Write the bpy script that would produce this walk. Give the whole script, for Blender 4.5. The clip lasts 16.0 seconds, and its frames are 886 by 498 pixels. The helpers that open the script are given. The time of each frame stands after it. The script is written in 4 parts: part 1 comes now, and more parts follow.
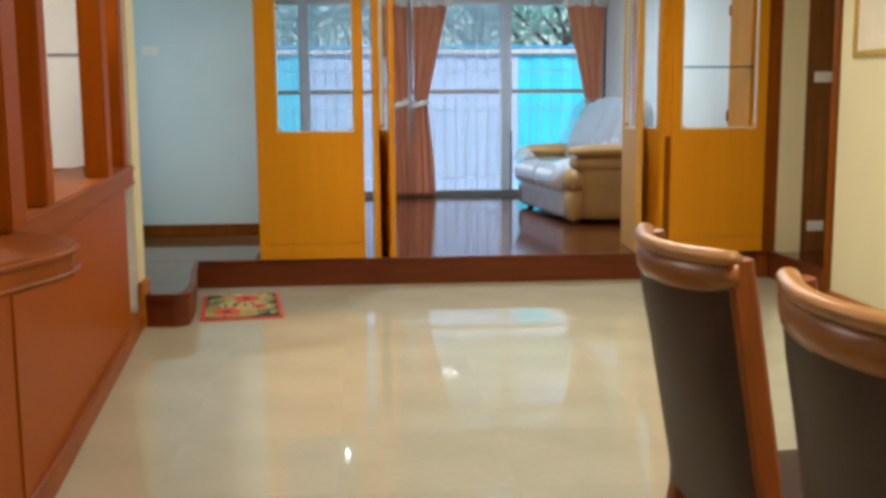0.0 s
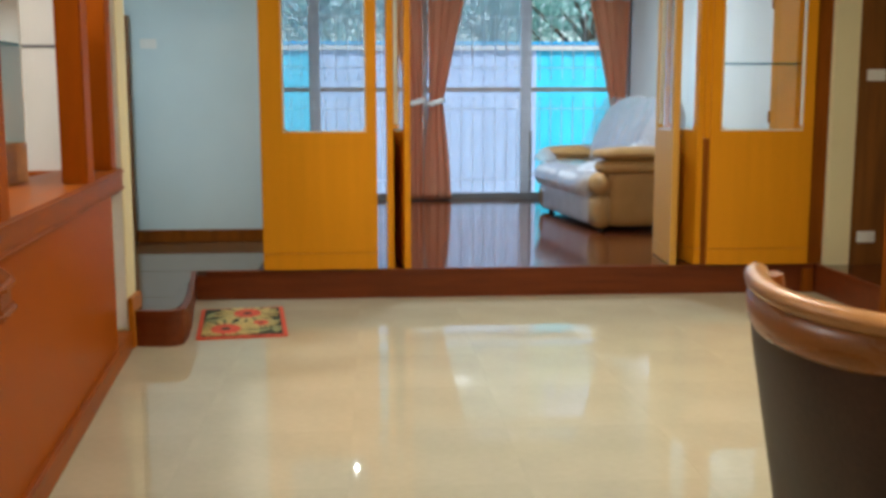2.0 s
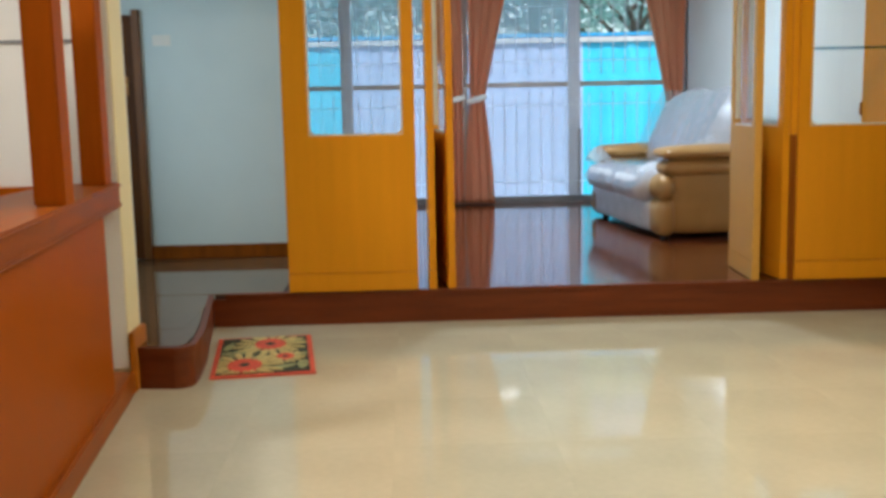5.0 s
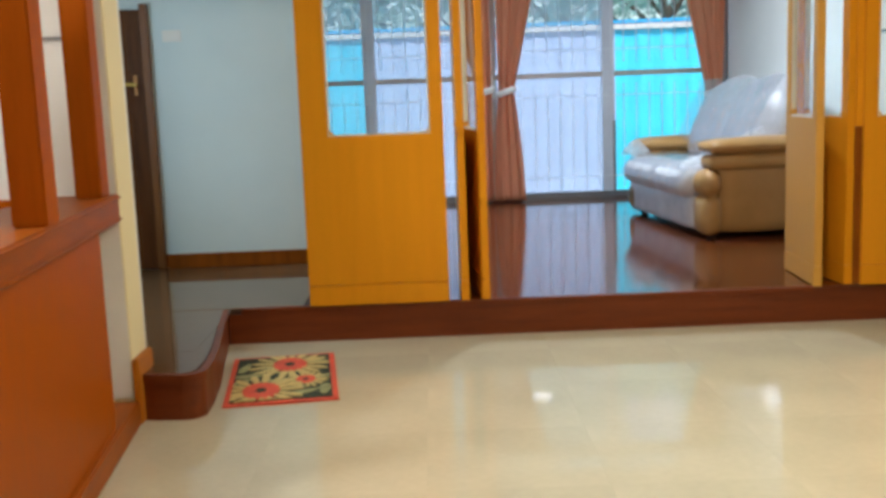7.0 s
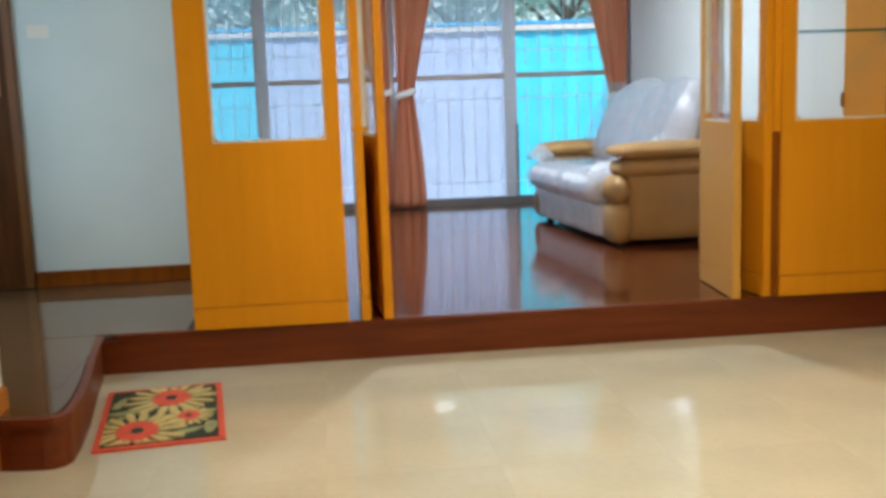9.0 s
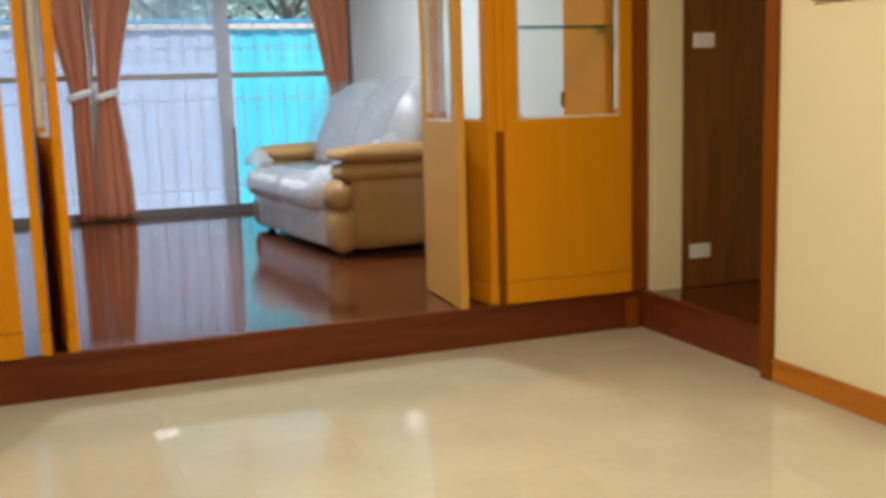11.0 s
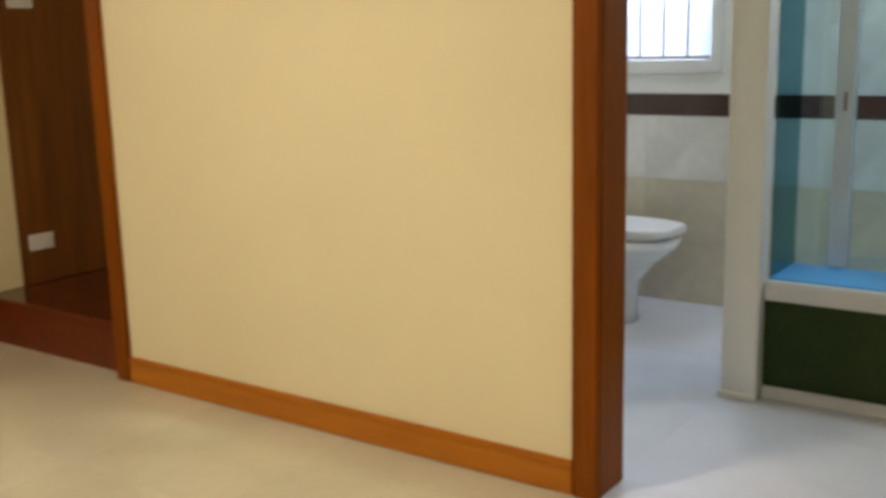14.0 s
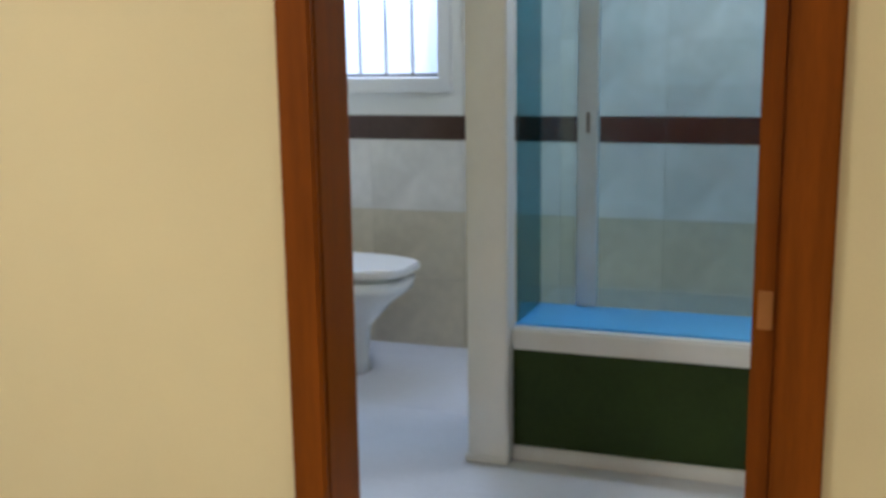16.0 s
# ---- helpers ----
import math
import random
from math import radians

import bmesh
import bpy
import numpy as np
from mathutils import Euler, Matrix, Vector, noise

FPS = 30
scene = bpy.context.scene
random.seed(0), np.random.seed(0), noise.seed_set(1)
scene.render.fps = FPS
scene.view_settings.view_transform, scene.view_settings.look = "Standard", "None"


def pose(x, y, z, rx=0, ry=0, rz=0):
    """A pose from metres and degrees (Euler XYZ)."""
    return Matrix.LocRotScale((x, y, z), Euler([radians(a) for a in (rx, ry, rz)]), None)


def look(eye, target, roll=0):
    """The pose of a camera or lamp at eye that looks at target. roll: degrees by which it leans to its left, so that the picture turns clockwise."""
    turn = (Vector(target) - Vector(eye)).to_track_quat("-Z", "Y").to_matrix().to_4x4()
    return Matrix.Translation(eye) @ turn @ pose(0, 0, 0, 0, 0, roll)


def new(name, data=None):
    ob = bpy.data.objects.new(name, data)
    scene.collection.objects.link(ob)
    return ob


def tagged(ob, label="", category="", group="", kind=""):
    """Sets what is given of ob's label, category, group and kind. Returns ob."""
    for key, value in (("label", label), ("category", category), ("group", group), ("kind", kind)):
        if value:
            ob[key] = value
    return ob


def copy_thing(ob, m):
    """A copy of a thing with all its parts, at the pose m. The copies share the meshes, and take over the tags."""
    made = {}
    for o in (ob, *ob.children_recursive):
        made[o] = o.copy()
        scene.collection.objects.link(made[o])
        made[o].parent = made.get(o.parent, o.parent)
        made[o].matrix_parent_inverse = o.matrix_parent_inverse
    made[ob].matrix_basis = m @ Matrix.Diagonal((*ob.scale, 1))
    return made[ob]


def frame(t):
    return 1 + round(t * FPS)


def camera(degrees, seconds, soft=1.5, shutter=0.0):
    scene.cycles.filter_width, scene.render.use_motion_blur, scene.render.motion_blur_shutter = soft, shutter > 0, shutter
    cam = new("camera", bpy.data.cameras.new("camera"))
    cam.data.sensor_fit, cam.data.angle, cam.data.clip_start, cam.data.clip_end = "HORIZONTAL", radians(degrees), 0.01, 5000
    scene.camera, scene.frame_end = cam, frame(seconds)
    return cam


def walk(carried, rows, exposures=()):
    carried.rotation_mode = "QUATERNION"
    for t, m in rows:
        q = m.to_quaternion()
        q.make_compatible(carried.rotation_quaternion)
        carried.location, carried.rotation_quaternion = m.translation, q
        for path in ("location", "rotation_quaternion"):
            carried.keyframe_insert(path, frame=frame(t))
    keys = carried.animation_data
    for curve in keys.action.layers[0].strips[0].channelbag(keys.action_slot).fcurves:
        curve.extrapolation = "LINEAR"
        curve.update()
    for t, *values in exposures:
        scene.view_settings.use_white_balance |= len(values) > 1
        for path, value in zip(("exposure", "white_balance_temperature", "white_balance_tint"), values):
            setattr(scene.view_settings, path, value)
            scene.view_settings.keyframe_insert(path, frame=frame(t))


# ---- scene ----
cam = camera(46.6, 16.0, soft=3.6, shutter=0.5)
PATH = [
    (0, (0.509, 0.106, 1.26), (0.664, 2.081, 0.982), -0.4),
    (0.5, (0.499, 0.24, 1.261), (0.654, 2.214, 0.977), -0.1),
    (1, (0.5, 0.38, 1.259), (0.65, 2.354, 0.975), -0.1),
    (1.5, (0.498, 0.533, 1.239), (0.64, 2.509, 0.961), -0.3),
    (2, (0.503, 0.674, 1.261), (0.637, 2.65, 0.98), -0.1),
    (2.5, (0.515, 0.803, 1.268), (0.635, 2.779, 0.987), -0.1),
    (3, (0.513, 0.933, 1.267), (0.622, 2.91, 0.987), -0.2),
    (3.5, (0.521, 1.057, 1.264), (0.614, 3.035, 0.984), -0.3),
    (4, (0.514, 1.2, 1.255), (0.596, 3.179, 0.975), -0.6),
    (6.5, (0.476, 1.861, 1.268), (0.498, 3.839, 0.972), -2.0),
    (7, (0.477, 1.962, 1.278), (0.487, 3.94, 0.979), -2.2),
    (7.5, (0.469, 2.091, 1.279), (0.491, 4.069, 0.979), -2.3),
    (8, (0.461, 2.224, 1.285), (0.52, 4.2, 0.982), -2.3),
    (10.5, (0.608, 2.679, 1.251), (1.173, 4.575, 0.954), -1.6),
    (11, (0.678, 2.846, 1.233), (1.382, 4.692, 0.926), -1.7),
    (11.5, (0.732, 2.901, 1.253), (1.583, 4.68, 0.916), -2.2),
    (12, (0.749, 2.916, 1.26), (1.764, 4.601, 0.9), -2.3),
    (12.5, (0.766, 2.904, 1.28), (1.947, 4.47, 0.891), -2.7),
    (13, (0.807, 3.011, 1.274), (2.164, 4.422, 0.867), -2.4),
    (13.5, (0.901, 3.093, 1.248), (2.407, 4.346, 0.846), -1.7),
    (14, (1.073, 3.149, 1.223), (2.677, 4.274, 0.824), -1.4),
    (14.5, (1.192, 3.202, 1.216), (2.872, 4.212, 0.822), -1.2),
    (15, (1.328, 3.257, 1.21), (3.07, 4.157, 0.819), -0.5),
    (15.5, (1.478, 3.328, 1.181), (3.281, 4.109, 0.81), -0.7),
    (16, (1.601, 3.393, 1.189), (3.453, 4.055, 0.822), -0.8),
]
walk(cam, [(t, look(eye, target, roll)) for t, eye, target, roll in PATH],
     [(0, 0.40, 6100, 9), (4, 0.36, 6080, 8.5), (8, 0.54, 6200, 11), (10.5, 0.47, 6550, 13), (12.5, 0.22, 7150, 14), (14.5, 0.17, 6620, 13), (16, 0.10, 6080, 14)])

# ---- world, sun and lamps ----
world = bpy.data.worlds.new("sky")
scene.world = world
world.use_nodes = True
wn = world.node_tree
sky = wn.nodes.new("ShaderNodeTexSky")
sky.sky_type, sky.sun_disc = "NISHITA", False
sky.sun_elevation, sky.sun_rotation = radians(52), radians(215)
wn.links.new(sky.outputs[0], wn.nodes["Background"].inputs[0])
wn.nodes["Background"].inputs[1].default_value = 0.15


def lamp(name, kind, m, energy, colour, size=0.3, size_y=None):
    data = bpy.data.lights.new(name, kind)
    data.energy, data.color = energy, colour
    if kind == "AREA":
        data.shape = "RECTANGLE" if size_y else "DISK"
        data.size = size
        if size_y:
            data.size_y = size_y
    elif kind == "SUN":
        data.angle = radians(size)
    else:
        data.shadow_soft_size = size
    ob = new(name, data)
    ob.matrix_world = m
    return ob


lamp("sun", "SUN", look((0, 0, 20), (-6, 9, 0)), 5.0, (1.0, 0.95, 0.88), 0.6)
WARM = (1.0, 0.855, 0.645)
# daylight of the sky in window openings; the hall one is an added fill, unseen
lamp("hall_fill", "AREA", look((-1.95, 7.3, 1.6), (0.5, 7.9, 1.0)), 13, (0.66, 0.86, 1.0), 0.9, 1.2)
lamp("bathroom_daylight", "AREA", look((5.60, 5.2, 1.7), (4.0, 4.4, 0.6)), 14, (0.56, 0.72, 1.0), 0.8, 0.9)

# ---- materials ----


def material(name, base, rough=0.5, metal=0.0, vary=0.12, scale=6.0, fine=60.0, bump=0.02, stretch=(1, 1, 1), spec=0.5, coat=0.0, island=0.0, second=None, piece=0.0):
    """Principled paint with two scales of variation and a fine relief, sized in metres."""
    m = bpy.data.materials.new(name)
    m.use_nodes = True
    n, l = m.node_tree.nodes, m.node_tree.links
    b = n["Principled BSDF"]
    tc = n.new("ShaderNodeTexCoord")
    mp = n.new("ShaderNodeMapping")
    mp.inputs["Scale"].default_value = stretch
    l.new(tc.outputs["Object"], mp.inputs[0])
    big, small = n.new("ShaderNodeTexNoise"), n.new("ShaderNodeTexNoise")
    big.inputs["Scale"].default_value, small.inputs["Scale"].default_value = scale, fine
    big.inputs["Detail"].default_value, small.inputs["Detail"].default_value = 4, 6
    l.new(mp.outputs[0], big.inputs["Vector"])
    l.new(mp.outputs[0], small.inputs["Vector"])
    add = n.new("ShaderNodeMath")
    add.operation = "MULTIPLY_ADD"
    add.inputs[1].default_value = 0.45
    l.new(small.outputs[0], add.inputs[0])
    l.new(big.outputs[0], add.inputs[2])
    ramp = n.new("ShaderNodeValToRGB")
    dark = second or tuple(c * (1 - vary * 2.2) for c in base)
    lite = tuple(min(1, c * (1 + vary * 1.2)) for c in base)
    ramp.color_ramp.elements[0].position, ramp.color_ramp.elements[1].position = 0.42, 0.98
    ramp.color_ramp.elements[0].color, ramp.color_ramp.elements[1].color = (*dark, 1), (*lite, 1)
    l.new(add.outputs[0], ramp.inputs[0])
    out = ramp.outputs[0]
    if piece:
        info, hsv, mr = n.new("ShaderNodeObjectInfo"), n.new("ShaderNodeHueSaturation"), n.new("ShaderNodeMapRange")
        mr.inputs["To Min"].default_value, mr.inputs["To Max"].default_value = 1 - piece, 1 + piece
        l.new(info.outputs["Random"], mr.inputs[0])
        l.new(mr.outputs[0], hsv.inputs["Value"])
        l.new(out, hsv.inputs["Color"])
        out = hsv.outputs[0]
    l.new(out, b.inputs["Base Color"])
    rr = n.new("ShaderNodeMapRange")
    rr.inputs["To Min"].default_value, rr.inputs["To Max"].default_value = rough * 0.85, min(1, rough * 1.2)
    l.new(big.outputs[0], rr.inputs[0])
    l.new(rr.outputs[0], b.inputs["Roughness"])
    b.inputs["Metallic"].default_value = metal
    b.inputs["Specular IOR Level"].default_value = spec
    b.inputs["Coat Weight"].default_value = coat
    b.inputs["Coat Roughness"].default_value = 0.08
    if bump:
        bp = n.new("ShaderNodeBump")
        bp.inputs["Strength"].default_value, bp.inputs["Distance"].default_value = bump * 5, 0.004
        l.new(small.outputs[0], bp.inputs["Height"])
        l.new(bp.outputs[0], b.inputs["Normal"])
    return m


def glass(name, tint=(0.9, 0.97, 0.97), rough=0.0, base_gloss=0.05):
    m = bpy.data.materials.new(name)
    m.use_nodes = True
    n, l = m.node_tree.nodes, m.node_tree.links
    n.remove(n["Principled BSDF"])
    t, g, mix = n.new("ShaderNodeBsdfTransparent"), n.new("ShaderNodeBsdfGlossy"), n.new("ShaderNodeMixShader")
    lw, po, ma = n.new("ShaderNodeLayerWeight"), n.new("ShaderNodeMath"), n.new("ShaderNodeMath")
    t.inputs[0].default_value = (*tint, 1)
    g.inputs["Roughness"].default_value = 0.03 + rough
    po.operation, ma.operation = "POWER", "MULTIPLY_ADD"
    lw.inputs["Blend"].default_value, po.inputs[1].default_value = 0.5, 5.0
    ma.inputs[1].default_value, ma.inputs[2].default_value = 0.8, base_gloss
    l.new(lw.outputs["Facing"], po.inputs[0])
    l.new(po.outputs[0], ma.inputs[0])
    l.new(ma.outputs[0], mix.inputs[0])
    l.new(t.outputs[0], mix.inputs[1])
    l.new(g.outputs[0], mix.inputs[2])
    l.new(mix.outputs[0], n["Material Output"].inputs[0])
    return m


def veil(name, colour, clear):
    """Thin woven mesh or film: partly open, the rest scatters light."""
    m = bpy.data.materials.new(name)
    m.use_nodes = True
    n, l = m.node_tree.nodes, m.node_tree.links
    n.remove(n["Principled BSDF"])
    t, d, tr = n.new("ShaderNodeBsdfTransparent"), n.new("ShaderNodeBsdfDiffuse"), n.new("ShaderNodeBsdfTranslucent")
    d.inputs[0].default_value = tr.inputs[0].default_value = (*colour, 1)
    a, b = n.new("ShaderNodeMixShader"), n.new("ShaderNodeMixShader")
    a.inputs[0].default_value, b.inputs[0].default_value = 0.6, clear
    l.new(d.outputs[0], a.inputs[1])
    l.new(tr.outputs[0], a.inputs[2])
    l.new(a.outputs[0], b.inputs[1])
    l.new(t.outputs[0], b.inputs[2])
    l.new(b.outputs[0], n["Material Output"].inputs[0])
    return m


def glow(name, colour, strength):
    m = bpy.data.materials.new(name)
    m.use_nodes = True
    b = m.node_tree.nodes["Principled BSDF"]
    b.inputs["Base Color"].default_value = b.inputs["Emission Color"].default_value = (*colour, 1)
    b.inputs["Emission Strength"].default_value = strength
    return m


M = {
    "tile": material("polished_cream_tile", (0.565, 0.54, 0.41), 0.036, vary=0.05, scale=2.2, fine=30, bump=0.0006, spec=0.6, piece=0.015),
    "grout": material("tile_grout", (0.58, 0.51, 0.39), 0.5, vary=0.1),
    "halltile": material("grey_hall_tile", (0.13, 0.072, 0.034), 0.05, vary=0.06, scale=3, fine=40, bump=0.0006, spec=0.3, piece=0.03),
    "cream": material("cream_wall_paint", (0.80, 0.715, 0.445), 0.55, vary=0.03, scale=1.6, fine=220, bump=0.012),
    "white": material("white_wall_paint", (0.80, 0.80, 0.77), 0.6, vary=0.03, scale=1.8, fine=220, bump=0.012),
    "hallpaint": material("pale_hall_paint", (0.62, 0.73, 0.745), 0.6, vary=0.03, scale=1.8, fine=220, bump=0.012),
    "ceiling": material("ceiling_paint", (0.82, 0.79, 0.72), 0.7, vary=0.02, scale=2, fine=150, bump=0.008),
    "redwood": material("varnished_red_wood", (0.36, 0.078, 0.002), 0.36, vary=0.06, scale=5, fine=45, bump=0.006, stretch=(7, 7, 0.6), spec=0.06),
    "redwoodh": material("varnished_red_wood_lengthwise", (0.31, 0.074, 0.004), 0.40, vary=0.15, scale=5, fine=45, bump=0.006, stretch=(7, 0.6, 7), spec=0.15),
    "riser": material("dark_red_riser_wood", (0.155, 0.032, 0.006), 0.38, vary=0.15, scale=4, fine=40, bump=0.006, stretch=(0.6, 7, 7), spec=0.3),
    "darkwood": material("dark_brown_panel_wood", (0.105, 0.036, 0.008), 0.5, vary=0.2, scale=4, fine=45, bump=0.008, stretch=(6, 6, 0.5), spec=0.15),
    "panelwood": material("brown_wall_panel_wood", (0.20, 0.072, 0.012), 0.45, vary=0.16, scale=4, fine=45, bump=0.006, stretch=(6, 6, 0.5), spec=0.35),
    "jamb": material("reddish_brown_jamb_wood", (0.228, 0.060, 0.003), 0.45, vary=0.14, scale=4, fine=45, bump=0.008, stretch=(7, 7, 0.5), spec=0.12),
    "base": material("orange_baseboard_wood", (0.48, 0.165, 0.012), 0.36, vary=0.10, scale=4, fine=45, bump=0.006, stretch=(7, 0.5, 7), spec=0.25),
    "oak": material("amber_door_veneer", (0.68, 0.27, 0.005), 0.40, vary=0.03, scale=3, fine=40, bump=0.002, stretch=(7, 7, 0.5), spec=0.18),
    "paleoak": material("pale_door_edge_wood", (0.60, 0.31, 0.055), 0.45, vary=0.03, scale=3, fine=40, bump=0.003, stretch=(7, 7, 0.5), spec=0.2),
    "plank": material("red_brown_parquet", (0.12, 0.030, 0.009), 0.09, vary=0.22, scale=3, fine=30, bump=0.002, stretch=(0.7, 8, 8), spec=0.5, coat=0.25, piece=0.18),
    "joint": material("parquet_joint", (0.05, 0.018, 0.01), 0.6),
    "alu": material("brushed_aluminium", (0.60, 0.64, 0.73), 0.4, metal=0.15, vary=0.05, fine=120, bump=0.003),
    "darkalu": material("bronze_aluminium", (0.22, 0.22, 0.23), 0.45, metal=0.5, vary=0.08),
    "bronze": material("brownish_aluminium_rail", (0.42, 0.36, 0.32), 0.4, metal=0.2, vary=0.10),
    "iron": material("painted_iron_bar", (0.46, 0.48, 0.54), 0.5, vary=0.1),
    "palebar": material("pale_painted_grille_bar", (0.74, 0.80, 0.86), 0.5, vary=0.06),
    # bead coloured pale for the light reflected along the glass edge
    "beadglint": material("glazing_bead_glint", (0.74, 0.70, 0.60), 0.35, vary=0.03, bump=0.0),
    "whitepl": material("white_plastic", (0.82, 0.81, 0.76), 0.35, vary=0.02, bump=0.0),
    "sofa": material("tan_leather", (0.37, 0.205, 0.065), 0.42, vary=0.08, scale=5, fine=90, bump=0.02),
    "sofaw": material("pale_sofa_cover", (0.61, 0.60, 0.63), 0.35, vary=0.09, scale=7, fine=40, bump=0.02),
    # the sofaw cover with its base toned darker for the back cushions
    "sofaback": material("darker_sofa_back_cover", (0.43, 0.43, 0.46), 0.35, vary=0.10, scale=7, fine=40, bump=0.02),
    "blackrub": material("black_rubber", (0.025, 0.022, 0.02), 0.7, vary=0.1),
    "curtain": veil("terracotta_curtain_cloth", (0.86, 0.46, 0.29), 0.03),
    "tie": material("white_ribbon", (0.85, 0.84, 0.82), 0.7, vary=0.03),
    "leather": material("black_chair_leather", (0.060, 0.034, 0.024), 0.45, vary=0.2, scale=6, fine=120, bump=0.02, spec=0.2),
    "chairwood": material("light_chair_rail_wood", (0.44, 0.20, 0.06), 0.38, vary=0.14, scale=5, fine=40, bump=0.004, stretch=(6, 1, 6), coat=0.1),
    # rail wood, base lightened to hold the highlight on its varnish
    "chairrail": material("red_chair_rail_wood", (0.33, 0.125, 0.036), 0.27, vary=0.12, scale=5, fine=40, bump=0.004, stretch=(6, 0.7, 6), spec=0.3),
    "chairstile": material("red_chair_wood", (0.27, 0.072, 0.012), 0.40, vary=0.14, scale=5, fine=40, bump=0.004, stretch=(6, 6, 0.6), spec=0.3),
    "gold": material("gilt_frame", (0.62, 0.42, 0.08), 0.4, metal=0.3, vary=0.1),
    "paper": material("cream_picture_paper", (0.78, 0.70, 0.55), 0.7, vary=0.04),
    "porcelain": material("white_porcelain", (0.83, 0.84, 0.83), 0.12, vary=0.015, bump=0.0, coat=0.4),
    "bathfloor": material("pale_bathroom_floor_tile", (0.60, 0.625, 0.68), 0.34, vary=0.04, scale=3, fine=40, bump=0.002, spec=0.25, piece=0.02),
    "bathtile": material("beige_bathroom_wall_tile", (0.68, 0.66, 0.62), 0.22, vary=0.09, scale=3.5, fine=20, bump=0.002, piece=0.04),
    "bathtilelow": material("tan_bathroom_wall_tile", (0.58, 0.52, 0.40), 0.22, vary=0.09, scale=2.5, fine=20, bump=0.002, piece=0.04),
    "band": material("dark_brown_border_tile", (0.06, 0.028, 0.024), 0.2, vary=0.15, scale=8, fine=60, bump=0.002, piece=0.08),
    "whitealu": material("white_coated_aluminium", (0.68, 0.68, 0.66), 0.4, vary=0.03, bump=0.0),
    "postwhite": material("white_enamelled_post", (0.82, 0.82, 0.80), 0.4, vary=0.02, bump=0.0),
    "stilealu": material("pale_blue_aluminium", (0.62, 0.72, 0.78), 0.4, vary=0.04, bump=0.0),
    "green": material("dark_green_panel", (0.030, 0.050, 0.013), 0.5, vary=0.12, scale=4, fine=60, bump=0.003, spec=0.15),
    "blue": material("blue_ledge_surface", (0.10, 0.44, 0.85), 0.4, vary=0.04, scale=4, fine=60, bump=0.003),
    "brass": material("worn_brass", (0.46, 0.21, 0.065), 0.45, metal=0.6, vary=0.1),
    "fence": material("cyan_metal_fence_sheet", (0.07, 0.66, 0.90), 0.45, vary=0.06, scale=1.5, fine=30, bump=0.004),
    "fencepale": material("pale_lavender_fence_sheet", (0.50, 0.62, 0.88), 0.5, vary=0.05, scale=1.5, fine=30, bump=0.004),
    "fencecap": material("bright_blue_fence_cap", (0.05, 0.45, 0.80), 0.4, vary=0.05),
    "concrete": material("pale_yard_concrete", (0.42, 0.41, 0.39), 0.8, vary=0.12, scale=2, fine=40, bump=0.02),
    "leaf": veil("green_leaves", (0.34, 0.56, 0.52), 0.0),
    "bark": material("tree_bark", (0.14, 0.10, 0.07), 0.9, vary=0.25, scale=6, fine=40, bump=0.06, stretch=(4, 4, 1)),
    "matred": material("red_mat_border", (0.72, 0.105, 0.06), 0.9, vary=0.12, scale=20, fine=300, bump=0.05),
    "matcream": material("cream_mat_pile", (0.62, 0.50, 0.20), 0.95, vary=0.12, scale=20, fine=300, bump=0.05),
    "matgreen": material("dark_green_mat_pile", (0.035, 0.05, 0.03), 0.95, vary=0.2, scale=20, fine=300, bump=0.05),
    "matleaf": material("grey_green_mat_pile", (0.34, 0.36, 0.17), 0.95, vary=0.2, scale=20, fine=300, bump=0.05),
    "glass": glass("clear_glass", (0.93, 0.97, 0.97)),
    "teal": glass("teal_glass", (0.24, 0.54, 0.64)),
    "showerglass": glass("faint_teal_glass", (0.80, 0.94, 1.0)),
    "screen": veil("insect_screen", (0.93, 0.89, 0.99), 0.58),
    "frost": veil("frosted_pane", (0.85, 0.92, 1.0), 0.35),
    "cover": glass("clear_plastic_sheet", (0.94, 0.95, 0.97), 0.07, 0.22),
    "film": veil("milky_plastic_film", (0.88, 0.91, 0.96), 0.45),
    "lampglow": glow("lamp_diffuser", (1.0, 0.86, 0.62), 14.0),
}

# ---- building blocks ----
BASE = {}


def box(bm, x0, x1, y0, y1, z0, z1, bevel=0.0):
    r = bmesh.ops.create_cube(bm, size=1, matrix=Matrix.Translation(((x0 + x1) / 2, (y0 + y1) / 2, (z0 + z1) / 2)) @ Matrix.Diagonal((abs(x1 - x0), abs(y1 - y0), abs(z1 - z0), 1)))
    if bevel:
        edges = list({e for v in r["verts"] for e in v.link_edges})
        bmesh.ops.bevel(bm, geom=edges, offset=bevel, segments=2, affect="EDGES")
    return bm


def boxed(*a, bevel=0.0):
    return box(bmesh.new(), *a, bevel=bevel)


def rod(bm, a, b, r, sides=10, r2=None):
    a, b = Vector(a), Vector(b)
    d = b - a
    bmesh.ops.create_cone(bm, cap_ends=True, segments=sides, radius1=r, radius2=r if r2 is None else r2, depth=d.length,
                          matrix=Matrix.Translation((a + b) / 2) @ d.to_track_quat("Z", "Y").to_matrix().to_4x4())
    return bm


